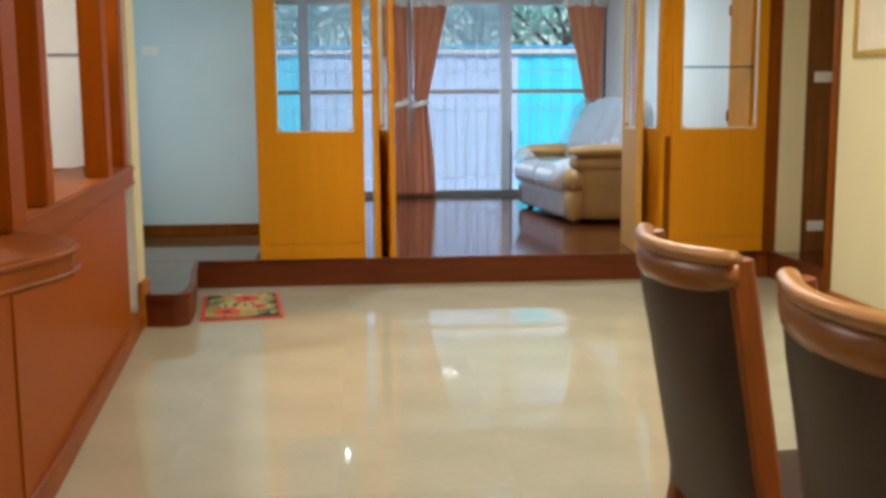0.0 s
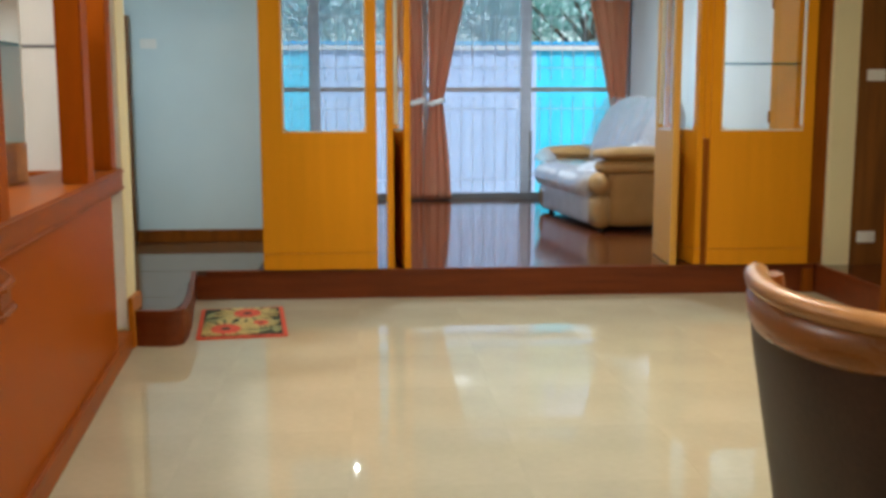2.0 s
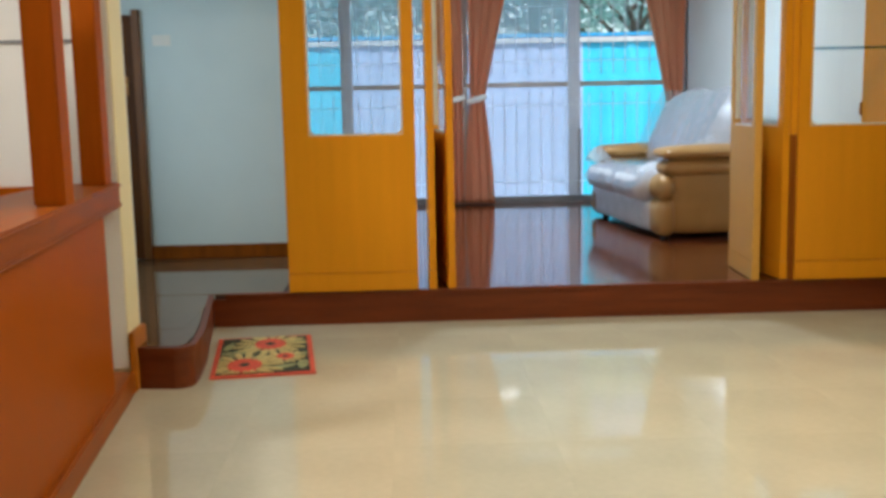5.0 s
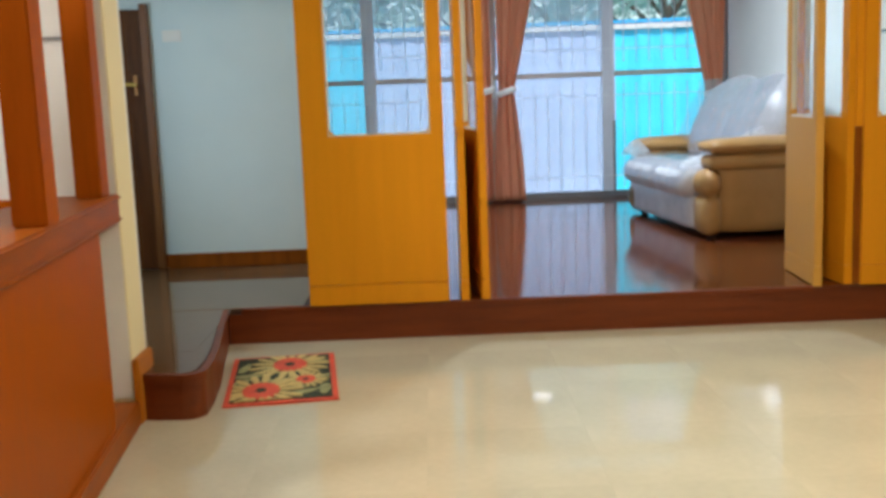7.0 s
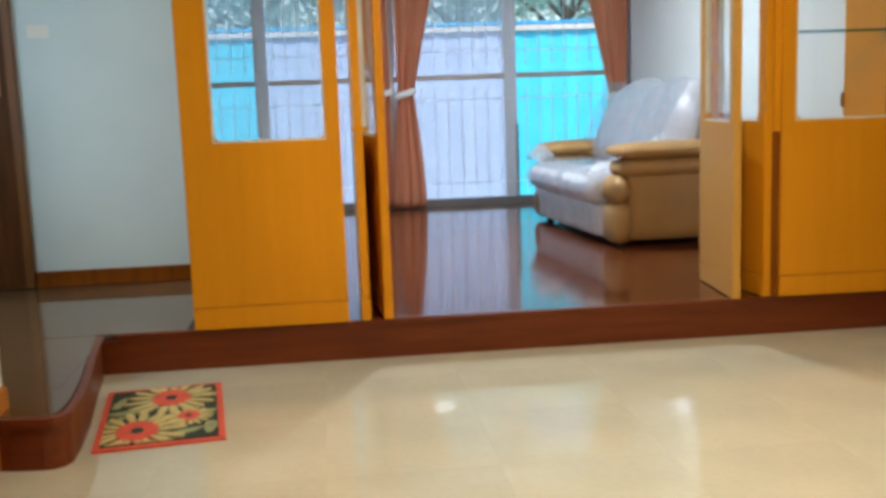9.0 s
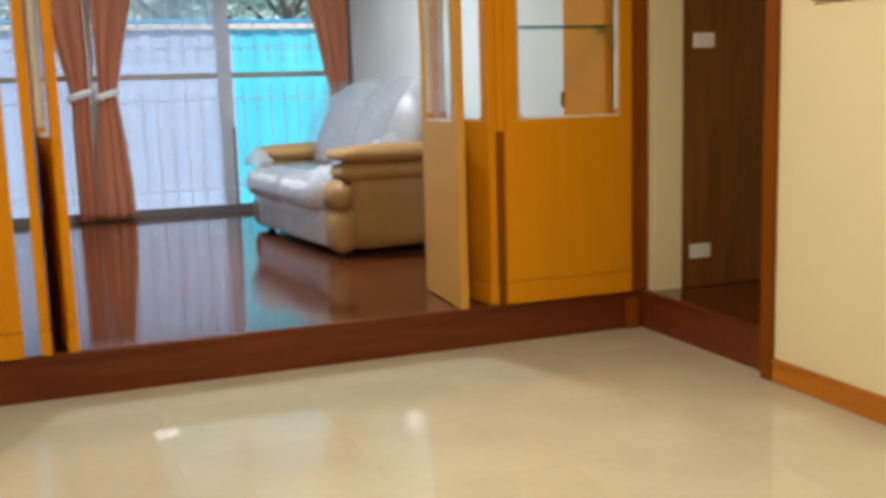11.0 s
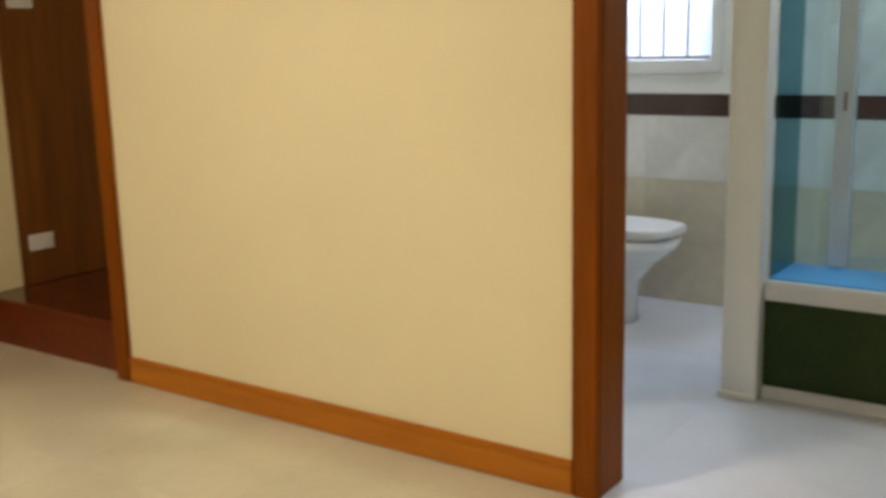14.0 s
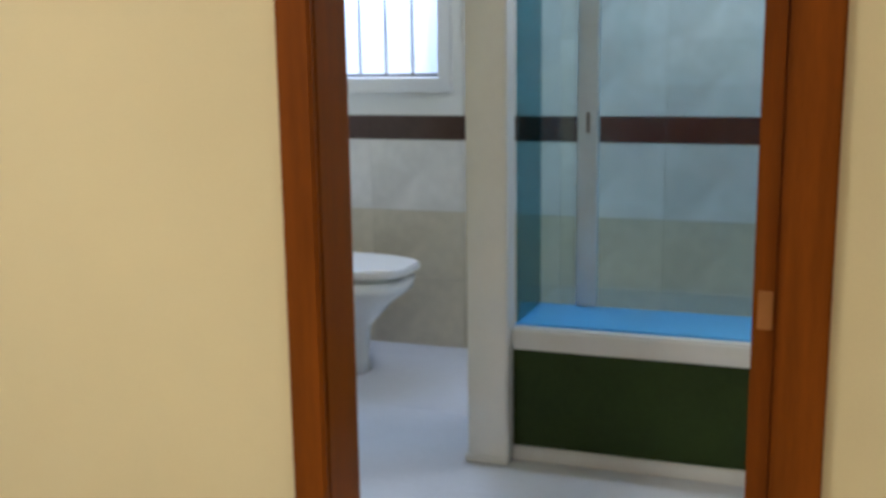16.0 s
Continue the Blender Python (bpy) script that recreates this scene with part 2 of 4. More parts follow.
def sweep(outline, path, up=(0, 0, 1), shape=None):
    """A flat outline (across, up) swept along a path of points; shape(k, u, v) may change it on the way."""
    bm = bmesh.new()
    rings = []
    for i, p in enumerate(path):
        a, b = Vector(path[max(0, i - 1)]), Vector(path[min(len(path) - 1, i + 1)])
        ahead = (b - a).normalized()
        side = ahead.cross(Vector(up)).normalized()
        top = side.cross(ahead)
        ring = [shape(i / (len(path) - 1), u, v) for u, v in outline] if shape else outline
        rings.append([bm.verts.new(Vector(p) + side * u + top * v) for u, v in ring])
    k = len(outline)
    for r, s in zip(rings, rings[1:]):
        for i in range(k):
            bm.faces.new((r[i], r[(i + 1) % k], s[(i + 1) % k], s[i]))
    bm.faces.new(rings[0][::-1])
    bm.faces.new(rings[-1])
    bmesh.ops.recalc_face_normals(bm, faces=bm.faces)
    return bm


def prism(points, z0, z1, bevel=0.0):
    """An upright prism over a plan."""
    bm = bmesh.new()
    lo, hi = [bm.verts.new((x, y, z0)) for x, y in points], [bm.verts.new((x, y, z1)) for x, y in points]
    bm.faces.new(lo[::-1]), bm.faces.new(hi)
    for i in range(len(points)):
        j = (i + 1) % len(points)
        bm.faces.new((lo[i], lo[j], hi[j], hi[i]))
    bmesh.ops.recalc_face_normals(bm, faces=bm.faces)
    if bevel:
        rims = [e for e in bm.edges if abs(e.verts[0].co.z - e.verts[1].co.z) < 1e-6]
        bmesh.ops.bevel(bm, geom=rims, offset=bevel, segments=3, affect="EDGES")
    return bm


def mesh_of(name, bm, mat, smooth=False):
    me = bpy.data.meshes.new(name)
    if smooth:
        for f in bm.faces:
            f.smooth = True
    bm.to_mesh(me)
    bm.free()
    me.materials.append(mat)
    return me


def thing(name, at, label, category, group="", kind=""):
    ob = new(name)
    ob.location = at
    BASE[ob] = Vector(at)
    return tagged(ob, label, category, group, kind)


def part(name, bm, mat, parent, label="", smooth=False):
    """Links a bmesh, given in the world's place, as one mesh under a thing or a part."""
    base = BASE.get(parent, Vector((0, 0, 0)))
    bmesh.ops.translate(bm, verts=bm.verts, vec=-base)
    ob = new(name, mesh_of(name, bm, M[mat], smooth))
    ob.parent = parent
    BASE[ob] = base
    return tagged(ob, label)


def solid(name, bm, mat, label="", category="", kind="structure", smooth=False):
    return tagged(new(name, mesh_of(name, bm, M[mat], smooth)), label, category, kind=kind)


def sheet_mesh(fn, nu, nv):
    """A grid of points fn(u, v), u and v from 0 to 1."""
    bm = bmesh.new()
    g = [[bm.verts.new(fn(i / nu, j / nv)) for j in range(nv + 1)] for i in range(nu + 1)]
    for i in range(nu):
        for j in range(nv):
            bm.faces.new((g[i][j], g[i + 1][j], g[i + 1][j + 1], g[i][j + 1]))
    bmesh.ops.recalc_face_normals(bm, faces=bm.faces)
    return bm


def quad(a, b, z0, z1):
    """An upright sheet over the plan line from a to b."""
    bm = bmesh.new()
    bm.faces.new([bm.verts.new(v) for v in ((a[0], a[1], z0), (b[0], b[1], z0), (b[0], b[1], z1), (a[0], a[1], z1))])
    return bm


def cushion(x0, x1, y0, y1, z0, z1, r=0.06, puff=0.03):
    """A padded block with round edges and full faces."""
    bm = boxed(x0, x1, y0, y1, z0, z1)
    bmesh.ops.subdivide_edges(bm, edges=bm.edges, cuts=7, use_grid_fill=True)
    c = Vector(((x0 + x1) / 2, (y0 + y1) / 2, (z0 + z1) / 2))
    h = Vector(((x1 - x0) / 2, (y1 - y0) / 2, (z1 - z0) / 2))
    for v in bm.verts:
        q = v.co - c
        inner = Vector([max(-h[i] + r, min(h[i] - r, q[i])) for i in range(3)])
        d = q - inner
        if d.length > 1e-6:
            q = inner + d.normalized() * r
        n = Vector([q[i] / h[i] for i in range(3)])
        k = [(1 - min(1, n[(i + 1) % 3] ** 2)) * (1 - min(1, n[(i + 2) % 3] ** 2)) for i in range(3)]
        q = q + Vector([(1 if q[i] > 0 else -1) * puff * k[i] * (abs(n[i]) ** 3) for i in range(3)])
        v.co = c + q
    return bm


# ---- the large structure ----
R, STEP, FRONT, CEIL, WIN = 3.41, 0.19, 7.265, 2.75, 12.2   # right wall, platform height, its front, ceiling, window wall
HALL = 8.78

ground = solid("ground", boxed(-60, 60, -40, 90, -0.5, -0.32), "concrete", "pale concrete ground around the house", "ground")
floor_slab = solid("floor", boxed(-4.0, 3.47, -3.0, FRONT + 0.06, -0.3, -0.006), "grout", "polished cream floor tiles with fine joints", "floor")
platform = solid("floor_platform", boxed(-2.0, 4.55, FRONT + 0.06, WIN + 0.1, -0.3, STEP - 0.012), "joint", "raised red-brown parquet floor", "floor")
platform_right = solid("floor_side_room", boxed(R + 0.06, 4.55, 5.2, FRONT + 0.06, -0.3, STEP - 0.001), "plank", "raised red wooden floor of the side room", "floor")

# hall floor with its round corner
corner = [(-2.0, 6.145), (-0.80, 6.09), (-0.62, 6.05), (-0.56, 6.07), (-0.54, 6.12), (-0.538, 6.25), (-0.562, 6.5), (-0.62, 6.9), (-0.675, FRONT + 0.06), (-2.0, FRONT + 0.06)]
hall_floor = solid("floor_hall", prism(corner, -0.3, STEP - 0.0008), "halltile", "grey glossy tiled floor of the raised hall", "floor")

# risers of red wood along the platform's edge
riser = thing("step_riser", (0, FRONT, 0), "dark red varnished wooden step edge along the raised floor", "step", kind="structure")
part("front_riser", boxed(-0.645, R + 0.045, FRONT + 0.045, FRONT + 0.06, 0.0, STEP - 0.03), "riser", riser)
part("front_nosing", boxed(-0.575, R + 0.035, FRONT + 0.033, FRONT + 0.07, STEP - 0.03, STEP + 0.002, bevel=0.005), "riser", riser)
curve = [(-0.80, 6.055), (-0.70, 6.032)] + [(-0.585 + 0.080 * math.sin(a), 6.102 - 0.080 * math.cos(a)) for a in np.linspace(0.0, math.pi / 2, 9)] + [(-0.508, 6.25), (-0.535, 6.52), (-0.592, 6.9), (-0.648, FRONT + 0.045)]


def ribbon(path, thick, z0, z1):
    out = [(p[0], p[1]) for p in path]
    inn = []
    for i, p in enumerate(out):
        a, b = Vector(out[max(0, i - 1)]), Vector(out[min(len(out) - 1, i + 1)])
        d = (b - a).normalized()
        inn.append((p[0] - d.y * thick, p[1] + d.x * thick))
    return prism(out + inn[::-1], z0, z1)


part("hall_riser", ribbon(curve, 0.03, 0.0, STEP - 0.03), "riser", riser)
part("hall_nosing", ribbon([(x + 0.010, y - 0.010) if i > 1 else (x, y - 0.010) for i, (x, y) in enumerate(curve)], 0.030, STEP - 0.03, STEP + 0.002), "riser", riser)
part("side_riser", boxed(R + 0.045, R + 0.06, 6.29, FRONT + 0.045, 0.0, STEP - 0.02), "riser", riser)
part("side_nosing", boxed(R + 0.034, R + 0.06, 6.29, FRONT + 0.033, STEP - 0.02, STEP + 0.004, bevel=0.004), "riser", riser)

# right wall, with the side room's opening and the bathroom door
DOOR_N, DOOR_F = 3.432, 4.295     # the bathroom opening along y
wall_right = bmesh.new()
box(wall_right, R, R + 0.13, -3.0, DOOR_N - 0.03, 0, CEIL)
box(wall_right, R, R + 0.13, DOOR_F + 0.03, 6.25, 0, CEIL)
box(wall_right, R, R + 0.13, DOOR_N - 0.03, DOOR_F + 0.03, 2.06, CEIL)
box(wall_right, R, R + 0.13, 6.25, FRONT, 2.35, CEIL)
solid("wall_east", wall_right, "cream", "smooth cream painted wall", "wall")
solid("wall_living_east", boxed(R - 0.02, R + 0.13, FRONT + 0.12, WIN + 0.1, STEP, CEIL), "white", "white painted living room wall", "wall")
side = bmesh.new()
box(side, 3.495, 3.655, 7.245, 7.36, STEP, CEIL)
box(side, 4.42, 4.55, 5.2, 7.36, STEP, CEIL)
box(side, R + 0.13, 4.42, 5.2, 5.32, STEP, CEIL)
solid("wall_side_room", side, "cream", "plain cream wall strip of the side room", "wall")
solid("wall_south", boxed(-4.0, R + 0.13, -3.12, -3.0, 0, CEIL), "cream", "plain cream wall", "wall")
solid("wall_west", boxed(-2.6, -2.48, -3.0, 6.3, 0, CEIL), "white", "plain white kitchen wall", "wall")
solid("wall_kitchen", boxed(-2.48, -0.80, 6.20, 6.32, 0, CEIL), "white", "white wall panel behind the bar counter", "wall")
solid("wall_hall", boxed(-2.0, -0.30, HALL, HALL + 0.12, STEP, CEIL), "hallpaint", "pale bluish painted hall wall", "wall")
# side wall out of view; its opening is added to let the fill light in
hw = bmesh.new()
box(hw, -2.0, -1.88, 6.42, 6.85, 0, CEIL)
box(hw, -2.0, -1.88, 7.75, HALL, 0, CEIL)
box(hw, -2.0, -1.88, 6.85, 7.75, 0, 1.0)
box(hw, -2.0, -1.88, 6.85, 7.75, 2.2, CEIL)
solid("wall_hall_west", hw, "hallpaint", "pale painted hall side wall, out of view, with an added opening", "wall")
solid("wall_living_west", boxed(-2.0, -1.88, HALL + 0.12, WIN + 0.1, STEP, CEIL), "white", "white painted living room wall", "wall")
solid("ceiling", boxed(-4.0, 5.8, -3.12, WIN + 0.2, CEIL, CEIL + 0.12), "ceiling", "plain pale ceiling", "ceiling")
solid("wall_header", boxed(-0.60, R + 0.1, FRONT + 0.01, FRONT + 0.11, 2.36, CEIL), "cream", "cream wall above the folding doors", "wall")
north = bmesh.new()
box(north, -2.0, -1.38, WIN, WIN + 0.15, STEP, CEIL)
box(north, 3.39, R + 0.13, WIN, WIN + 0.15, STEP, CEIL)
box(north, -1.38, 3.39, WIN, WIN + 0.15, 2.45, 2.50)
box(north, -1.38, 3.39, WIN, WIN + 0.15, 2.69, CEIL)
box(north, -1.38, 3.39, WIN + 0.01, WIN + 0.15, STEP - 0.02, STEP + 0.03)
solid("wall_north", north, "white", "white window wall of the living room", "wall")

# pillar at the end of the bar
pillar = thing("pillar", (-0.77, 6.05, 0), "cream painted pillar with a brown wooden foot", "pillar", kind="structure")
part("shaft", boxed(-0.86, -0.77, 6.0, 6.20, 0, CEIL, bevel=0.006), "cream", pillar)
part("near_face", boxed(-0.858, -0.774, 5.994, 5.9995, 0.11, CEIL - 0.002), "white", pillar, "white painted narrow side")
part("foot_board", boxed(-0.768, -0.742, 5.985, 6.2, 0, 0.27, bevel=0.006), "base", pillar, "brown wooden corner skirting")

# baseboards and casings
base = thing("baseboard", (R, 5.3, 0), "orange-brown varnished wooden baseboard on the cream wall", "baseboard", kind="structure")
part("board", boxed(R - 0.016, R, 4.37, 6.21, 0, 0.098, bevel=0.004), "base", base)
part("bead", boxed(R - 0.022, R, 4.37, 6.21, 0.080, 0.090, bevel=0.003), "base", base)
hallbase = thing("baseboard_hall", (-0.7, HALL, STEP), "dark brown wooden hall baseboard", "baseboard", kind="structure")
part("board", boxed(-1.335, -0.30, HALL - 0.016, HALL, STEP, STEP + 0.095, bevel=0.004), "jamb", hallbase)
part("bead", boxed(-1.335, -0.30, HALL - 0.021, HALL - 0.001, STEP + 0.077, STEP + 0.087, bevel=0.003), "jamb", hallbase)


def casing(name, at, label, bits, mat):
    c = thing(name, at, label, "door frame", kind="structure")
    for n, b in bits:
        part(n, boxed(*b, bevel=0.005), mat, c)
    return c


bath_frame = casing("door_frame_bathroom", (R, 3.86, 0), "reddish brown wooden bathroom door frame", [
    ("casing", (R - 0.020, R + 0.0, DOOR_F, 4.37, 0, 2.16)), ("casing", (R - 0.020, R + 0.0, 3.345, DOOR_N - 0.005, 0, 2.16)),
    ("head_casing", (R - 0.020, R, DOOR_N - 0.005, DOOR_F, 2.04, 2.16)),
    ("jamb", (R, R + 0.15, DOOR_F, DOOR_F + 0.03, 0, 2.06)), ("jamb", (R, R + 0.15, DOOR_N - 0.03, DOOR_N, 0, 2.06)), ("door_stop", (R + 0.05, R + 0.15, DOOR_N, DOOR_N + 0.043, 0, 2.03)),
    ("head_jamb", (R, R + 0.15, DOOR_N, DOOR_F, 2.03, 2.06))], "jamb")
part("strike_plate", boxed(R + 0.047, R + 0.051, DOOR_N + 0.008, DOOR_N + 0.034, 0.705, 0.775, bevel=0.001), "brass", bath_frame, "worn brass strike plate")
casing("door_frame_side_room", (R, 6.25, 0), "reddish brown wooden opening frame beside the raised floor", [
    ("casing", (R - 0.020, R + 0.0, 6.21, 6.285, 0, 2.36)), ("jamb", (R + 0.001, R + 0.14, 6.25, 6.285, STEP + 0.005, 2.35)),
    ("corner_post", (3.33, 3.495, FRONT + 0.034, FRONT + 0.050, STEP + 0.003, 2.36)), ("post_core", (3.393, 3.495, FRONT + 0.050, FRONT + 0.12, STEP + 0.003, 2.36)),
    ("corner_foot", (3.36, 3.44, FRONT + 0.025, FRONT + 0.045, 0.0, STEP - 0.03)),
    ("head", (R - 0.020, R + 0.14, 6.285, FRONT - 0.01, 2.30, 2.36))], "jamb")

# dark panel with two plates in the side room
panel = thing("wood_panel", (4.0, 7.25, STEP), "dark brown wooden wall panel with two white plates", "wall panel", kind="structure")
part("sheet", boxed(3.655, 4.42, 7.235, 7.36, STEP, 2.5, bevel=0.003), "panelwood", panel)


def wall_plate(name, x, y, z, label, face="y", rockers=2):
    p = thing(name, (x, y, z), label, "switch")
    if face == "y":
        part("plate", boxed(x - 0.062, x + 0.062, y - 0.010, y, z - 0.037, z + 0.037, bevel=0.004), "whitepl", p)
        for i in range(rockers):
            cx = x + (i - (rockers - 1) / 2) * 0.042
            part("rocker", boxed(cx - 0.016, cx + 0.016, y - 0.014, y - 0.010, z - 0.022, z + 0.022, bevel=0.002), "whitepl", p)
    return p


wall_plate("light_switch", 3.768, 7.235, 1.435, "white plastic light switch on a dark wood panel")
wall_plate("power_socket", 3.756, 7.235, 0.378, "white plastic power socket low on a dark wood panel")
wall_plate("light_switch", -1.193, HALL, 1.712, "white plastic light switch on the pale hall wall")

# low dark door in the hall
hall_door = thing("hall_door", (-1.3, HALL, STEP), "dark brown wooden closed door with a metal handle", "door")
part("leaf", boxed(-1.86, -1.385, HALL - 0.035, HALL - 0.003, STEP + 0.004, 1.885, bevel=0.004), "darkwood", hall_door)
part("door_frame", boxed(-1.385, -1.335, HALL - 0.045, HALL - 0.002, STEP + 0.001, 1.92, bevel=0.004), "panelwood", hall_door)
for z0, z1 in ((STEP + 0.16, 0.86), (1.02, 1.78)):
    part("raised_panel", boxed(-1.80, -1.475, HALL - 0.043, HALL - 0.035, z0, z1, bevel=0.006), "darkwood", hall_door)
part("handle", rod(rod(bmesh.new(), (-1.53, HALL - 0.085, 1.415), (-1.425, HALL - 0.085, 1.405), 0.011), (-1.44, HALL - 0.085, 1.41), (-1.44, HALL - 0.036, 1.41), 0.010), "gold", hall_door, "brass lever handle")
part("rose", boxed(-1.452, -1.428, HALL - 0.040, HALL - 0.034, 1.34, 1.47, bevel=0.003), "brass", hall_door, "dark brass handle plate")

# ---- folding doors ----


def door_panel(name, a, b, label, glass_from=1.078, mat="oak", glazed=True, shelf=None, left=0.07, right=0.07, rebate=0.0):
    """A door leaf standing from a to b in plan; its front turns to the right of that line."""
    d = thing(name, (a[0], a[1], STEP), label, "door", "folding door leaves")
    w = (Vector(b) - Vector(a)).length
    ang = math.atan2(b[1] - a[1], b[0] - a[0])
    z0, z1, t = STEP + 0.006, 2.34, 0.02
    m = Matrix.Translation((a[0], a[1], 0)) @ Matrix.Rotation(ang, 4, "Z")

    def put(n, x0, x1, y0, y1, q0, q1, mt, bevel=0.002, label=""):
        bm = boxed(x0, x1, y0, y1, q0, q1, bevel=bevel)
        bm.transform(m)
        return part(n, bm, mt, d, label)
    if not glazed:
        put("leaf", 0, w, -t, t, z0, z1, mat)
        for z in (1.16, 1.95):
            put("hinge", -0.012, 0.004, -t - 0.012, -t + 0.004, z - 0.04, z + 0.04, "brass", 0.002, "dark brass hinge")
        return d
    put("bottom_rail", 0, w, -t - 0.002, t + 0.002, z0, z0 + 0.105, mat)
    put("lower_panel", 0, w, -t, t, z0 + 0.107, glass_from, mat)
    put("stile", 0, left, -t, t, glass_from, z1, mat, 0.001)
    put("stile", w - right, w, -t, t, glass_from, z1, mat, 0.001)
    put("top_rail", left, w - right, -t, t, z1 - 0.12, z1, mat)
    sheet = quad((left, 0), (w - right, 0), glass_from, z1 - 0.12)
    sheet.transform(m)
    pane = part("pane", sheet, "glass", d)
    pane.visible_shadow = False
    for x0, x1, q0, q1 in ((left, w - right, glass_from, glass_from + 0.010), (left, left + 0.010, glass_from + 0.010, z1 - 0.12), (w - right - 0.010, w - right, glass_from + 0.010, z1 - 0.12)):
        put("bead", x0, x1, -t + 0.006, t - 0.006, q0, q1, "beadglint", 0.001)
    for cx, sx in ((left + 0.010, 1), (w - right - 0.010, -1)):
        arc = [(cx, glass_from + 0.010)] + [(cx + sx * 0.028 * (1 - math.sin(q)), glass_from + 0.010 + 0.028 * (1 - math.cos(q))) for q in np.linspace(0, math.pi / 2, 6)]
        bm = prism(arc if sx > 0 else arc[::-1], -t + 0.004, t - 0.004)
        bm.transform(m @ Matrix.Rotation(math.pi / 2, 4, "X"))
        part("corner_fillet", bm, mat, d)
    if rebate:
        # added strips close the gap; the lower one's dark colour is its shade
        put("rebate", -rebate, -0.001, -0.006, 0.014, z0, glass_from - 0.05, "jamb", 0.001, "dark strip coloured as the shade of the gap")
        put("rebate", -rebate, -0.001, -0.006, 0.014, glass_from - 0.049, z1, mat, 0.001)
    if shelf:
        put("glass_shelf", left + 0.012, w - right - 0.012, 0.02, 0.20, shelf - 0.005, shelf + 0.005, "teal", 0.001, "clear glass shelf with a green edge")
    return d


door_panel("folding_door", (-0.205, 7.30), (0.530, 7.30), "amber wooden folding door leaf with a clear upper pane", left=0.14, right=0.068)
door_panel("folding_door", (0.614, 7.90), (0.614, 7.285), "amber wooden folding door leaf folded back")
door_panel("folding_door", (0.724, 7.285), (0.655, 7.90), "amber wooden folding door leaf folded back at an angle")
door_panel("folding_door", (2.515, 7.86), (2.475, 7.285), "pale wooden folding door leaf folded back", mat="paleoak")
door_panel("folding_door", (2.642, 7.302), (2.582, 7.88), "amber wooden folding door leaf folded back at an angle")
door_panel("folding_door", (2.700, 7.302), (3.388, 7.302), "amber wooden leaf with a clear upper pane and glass shelf", shelf=1.512, rebate=0.036)
door_panel("folding_door", (3.335, 7.86), (3.335, 7.42), "plain amber wooden leaf stowed against the wall", glazed=False)
track = thing("door_track", (1.5, 7.30, 2.35), "wooden head rail above the folding doors", "door frame", kind="structure")
part("rail", boxed(-0.6, 3.315, 7.25, 7.36, 2.345, 2.362), "jamb", track)

# ---- living room window ----
window = thing("window_1", (1.0, WIN, STEP), "wide sliding glass door with aluminium frame and iron grille", "window", kind="structure")
wz0, wz1 = STEP + 0.03, 2.45
MID = 1.41
for x in (-1.34, -0.13, 1.08, 2.22, 3.35):
    w = 0.04 if x in (-1.34, 3.35) else 0.03 if x == 1.08 else 0.06
    part("post", boxed(x - w, x + w, WIN + 0.02, WIN + 0.09, wz0, wz1, bevel=0.003), "whitealu" if x == 1.08 else "alu", window)
part("sill_rail", boxed(-1.375, 3.385, WIN - 0.006, WIN + 0.095, STEP + 0.001, wz0 + 0.035, bevel=0.003), "darkalu", window)
part("head_rail", boxed(-1.34, 3.35, WIN + 0.015, WIN + 0.095, wz1 - 0.05, wz1, bevel=0.003), "alu", window)
part("mid_rail", boxed(-1.34, 3.35, WIN + 0.025, WIN + 0.085, MID - 0.024, MID + 0.024, bevel=0.003), "bronze", window)
xs = (-1.34, -0.13, 1.08, 2.22, 3.35)
for x0, x1 in zip(xs, xs[1:]):
    pane = part("pane", quad((x0 + 0.03, WIN + 0.053), (x1 - 0.03, WIN + 0.053), wz0 + 0.05, wz1 - 0.05), "glass", window)
    pane.visible_shadow = False
part("lock_edge", boxed(2.262, 2.288, WIN + 0.008, WIN + 0.02, wz0, 0.95, bevel=0.003), "darkalu", window, "dark lower edge of the sliding leaf")
for x0, x1 in ((-1.34, -0.13), (-0.13, 1.08), (1.08, 2.22)):
    sc = part("insect_screen", quad((x0 + 0.03, WIN + 0.10), (x1 - 0.03, WIN + 0.10), wz0 + 0.02, wz1 - 0.05), "screen", window)
    sc.visible_shadow = False

for x0, x1 in zip(xs, xs[1:]):
    part("transom_pane", quad((x0 + 0.05, WIN + 0.06), (x1 - 0.05, WIN + 0.06), 2.50, 2.69), "frost", window, "frosted transom pane").visible_shadow = False
    part("transom_post", boxed(x1 - 0.05, x1 + 0.05, WIN + 0.02, WIN + 0.10, 2.50, 2.69), "whitealu", window)
grille = thing("window_grille", (1.0, WIN, STEP), "iron grille bars inside the sliding glass door", "grille")
for z in (0.405, 1.20, 1.648, 2.2):
    part("rail", boxed(-1.30, 3.31, WIN + 0.005, WIN + 0.011, z - 0.004, z + 0.004), "palebar", grille)
for i in range(37):
    x = -1.27 + 0.1255 * i
    part("bar", boxed(x - 0.004, x + 0.004, WIN - 0.003, WIN + 0.005, 0.285, 1.305), "palebar", grille)
    part("upper_bar", boxed(x - 0.004, x + 0.004, WIN - 0.003, WIN + 0.005, 1.525, 2.24), "palebar", grille)
    for z in (1.305, 1.525):
        part("bar_end", boxed(x - 0.006, x + 0.010, WIN - 0.005, WIN + 0.006, z - 0.006, z + 0.006), "iron", grille)

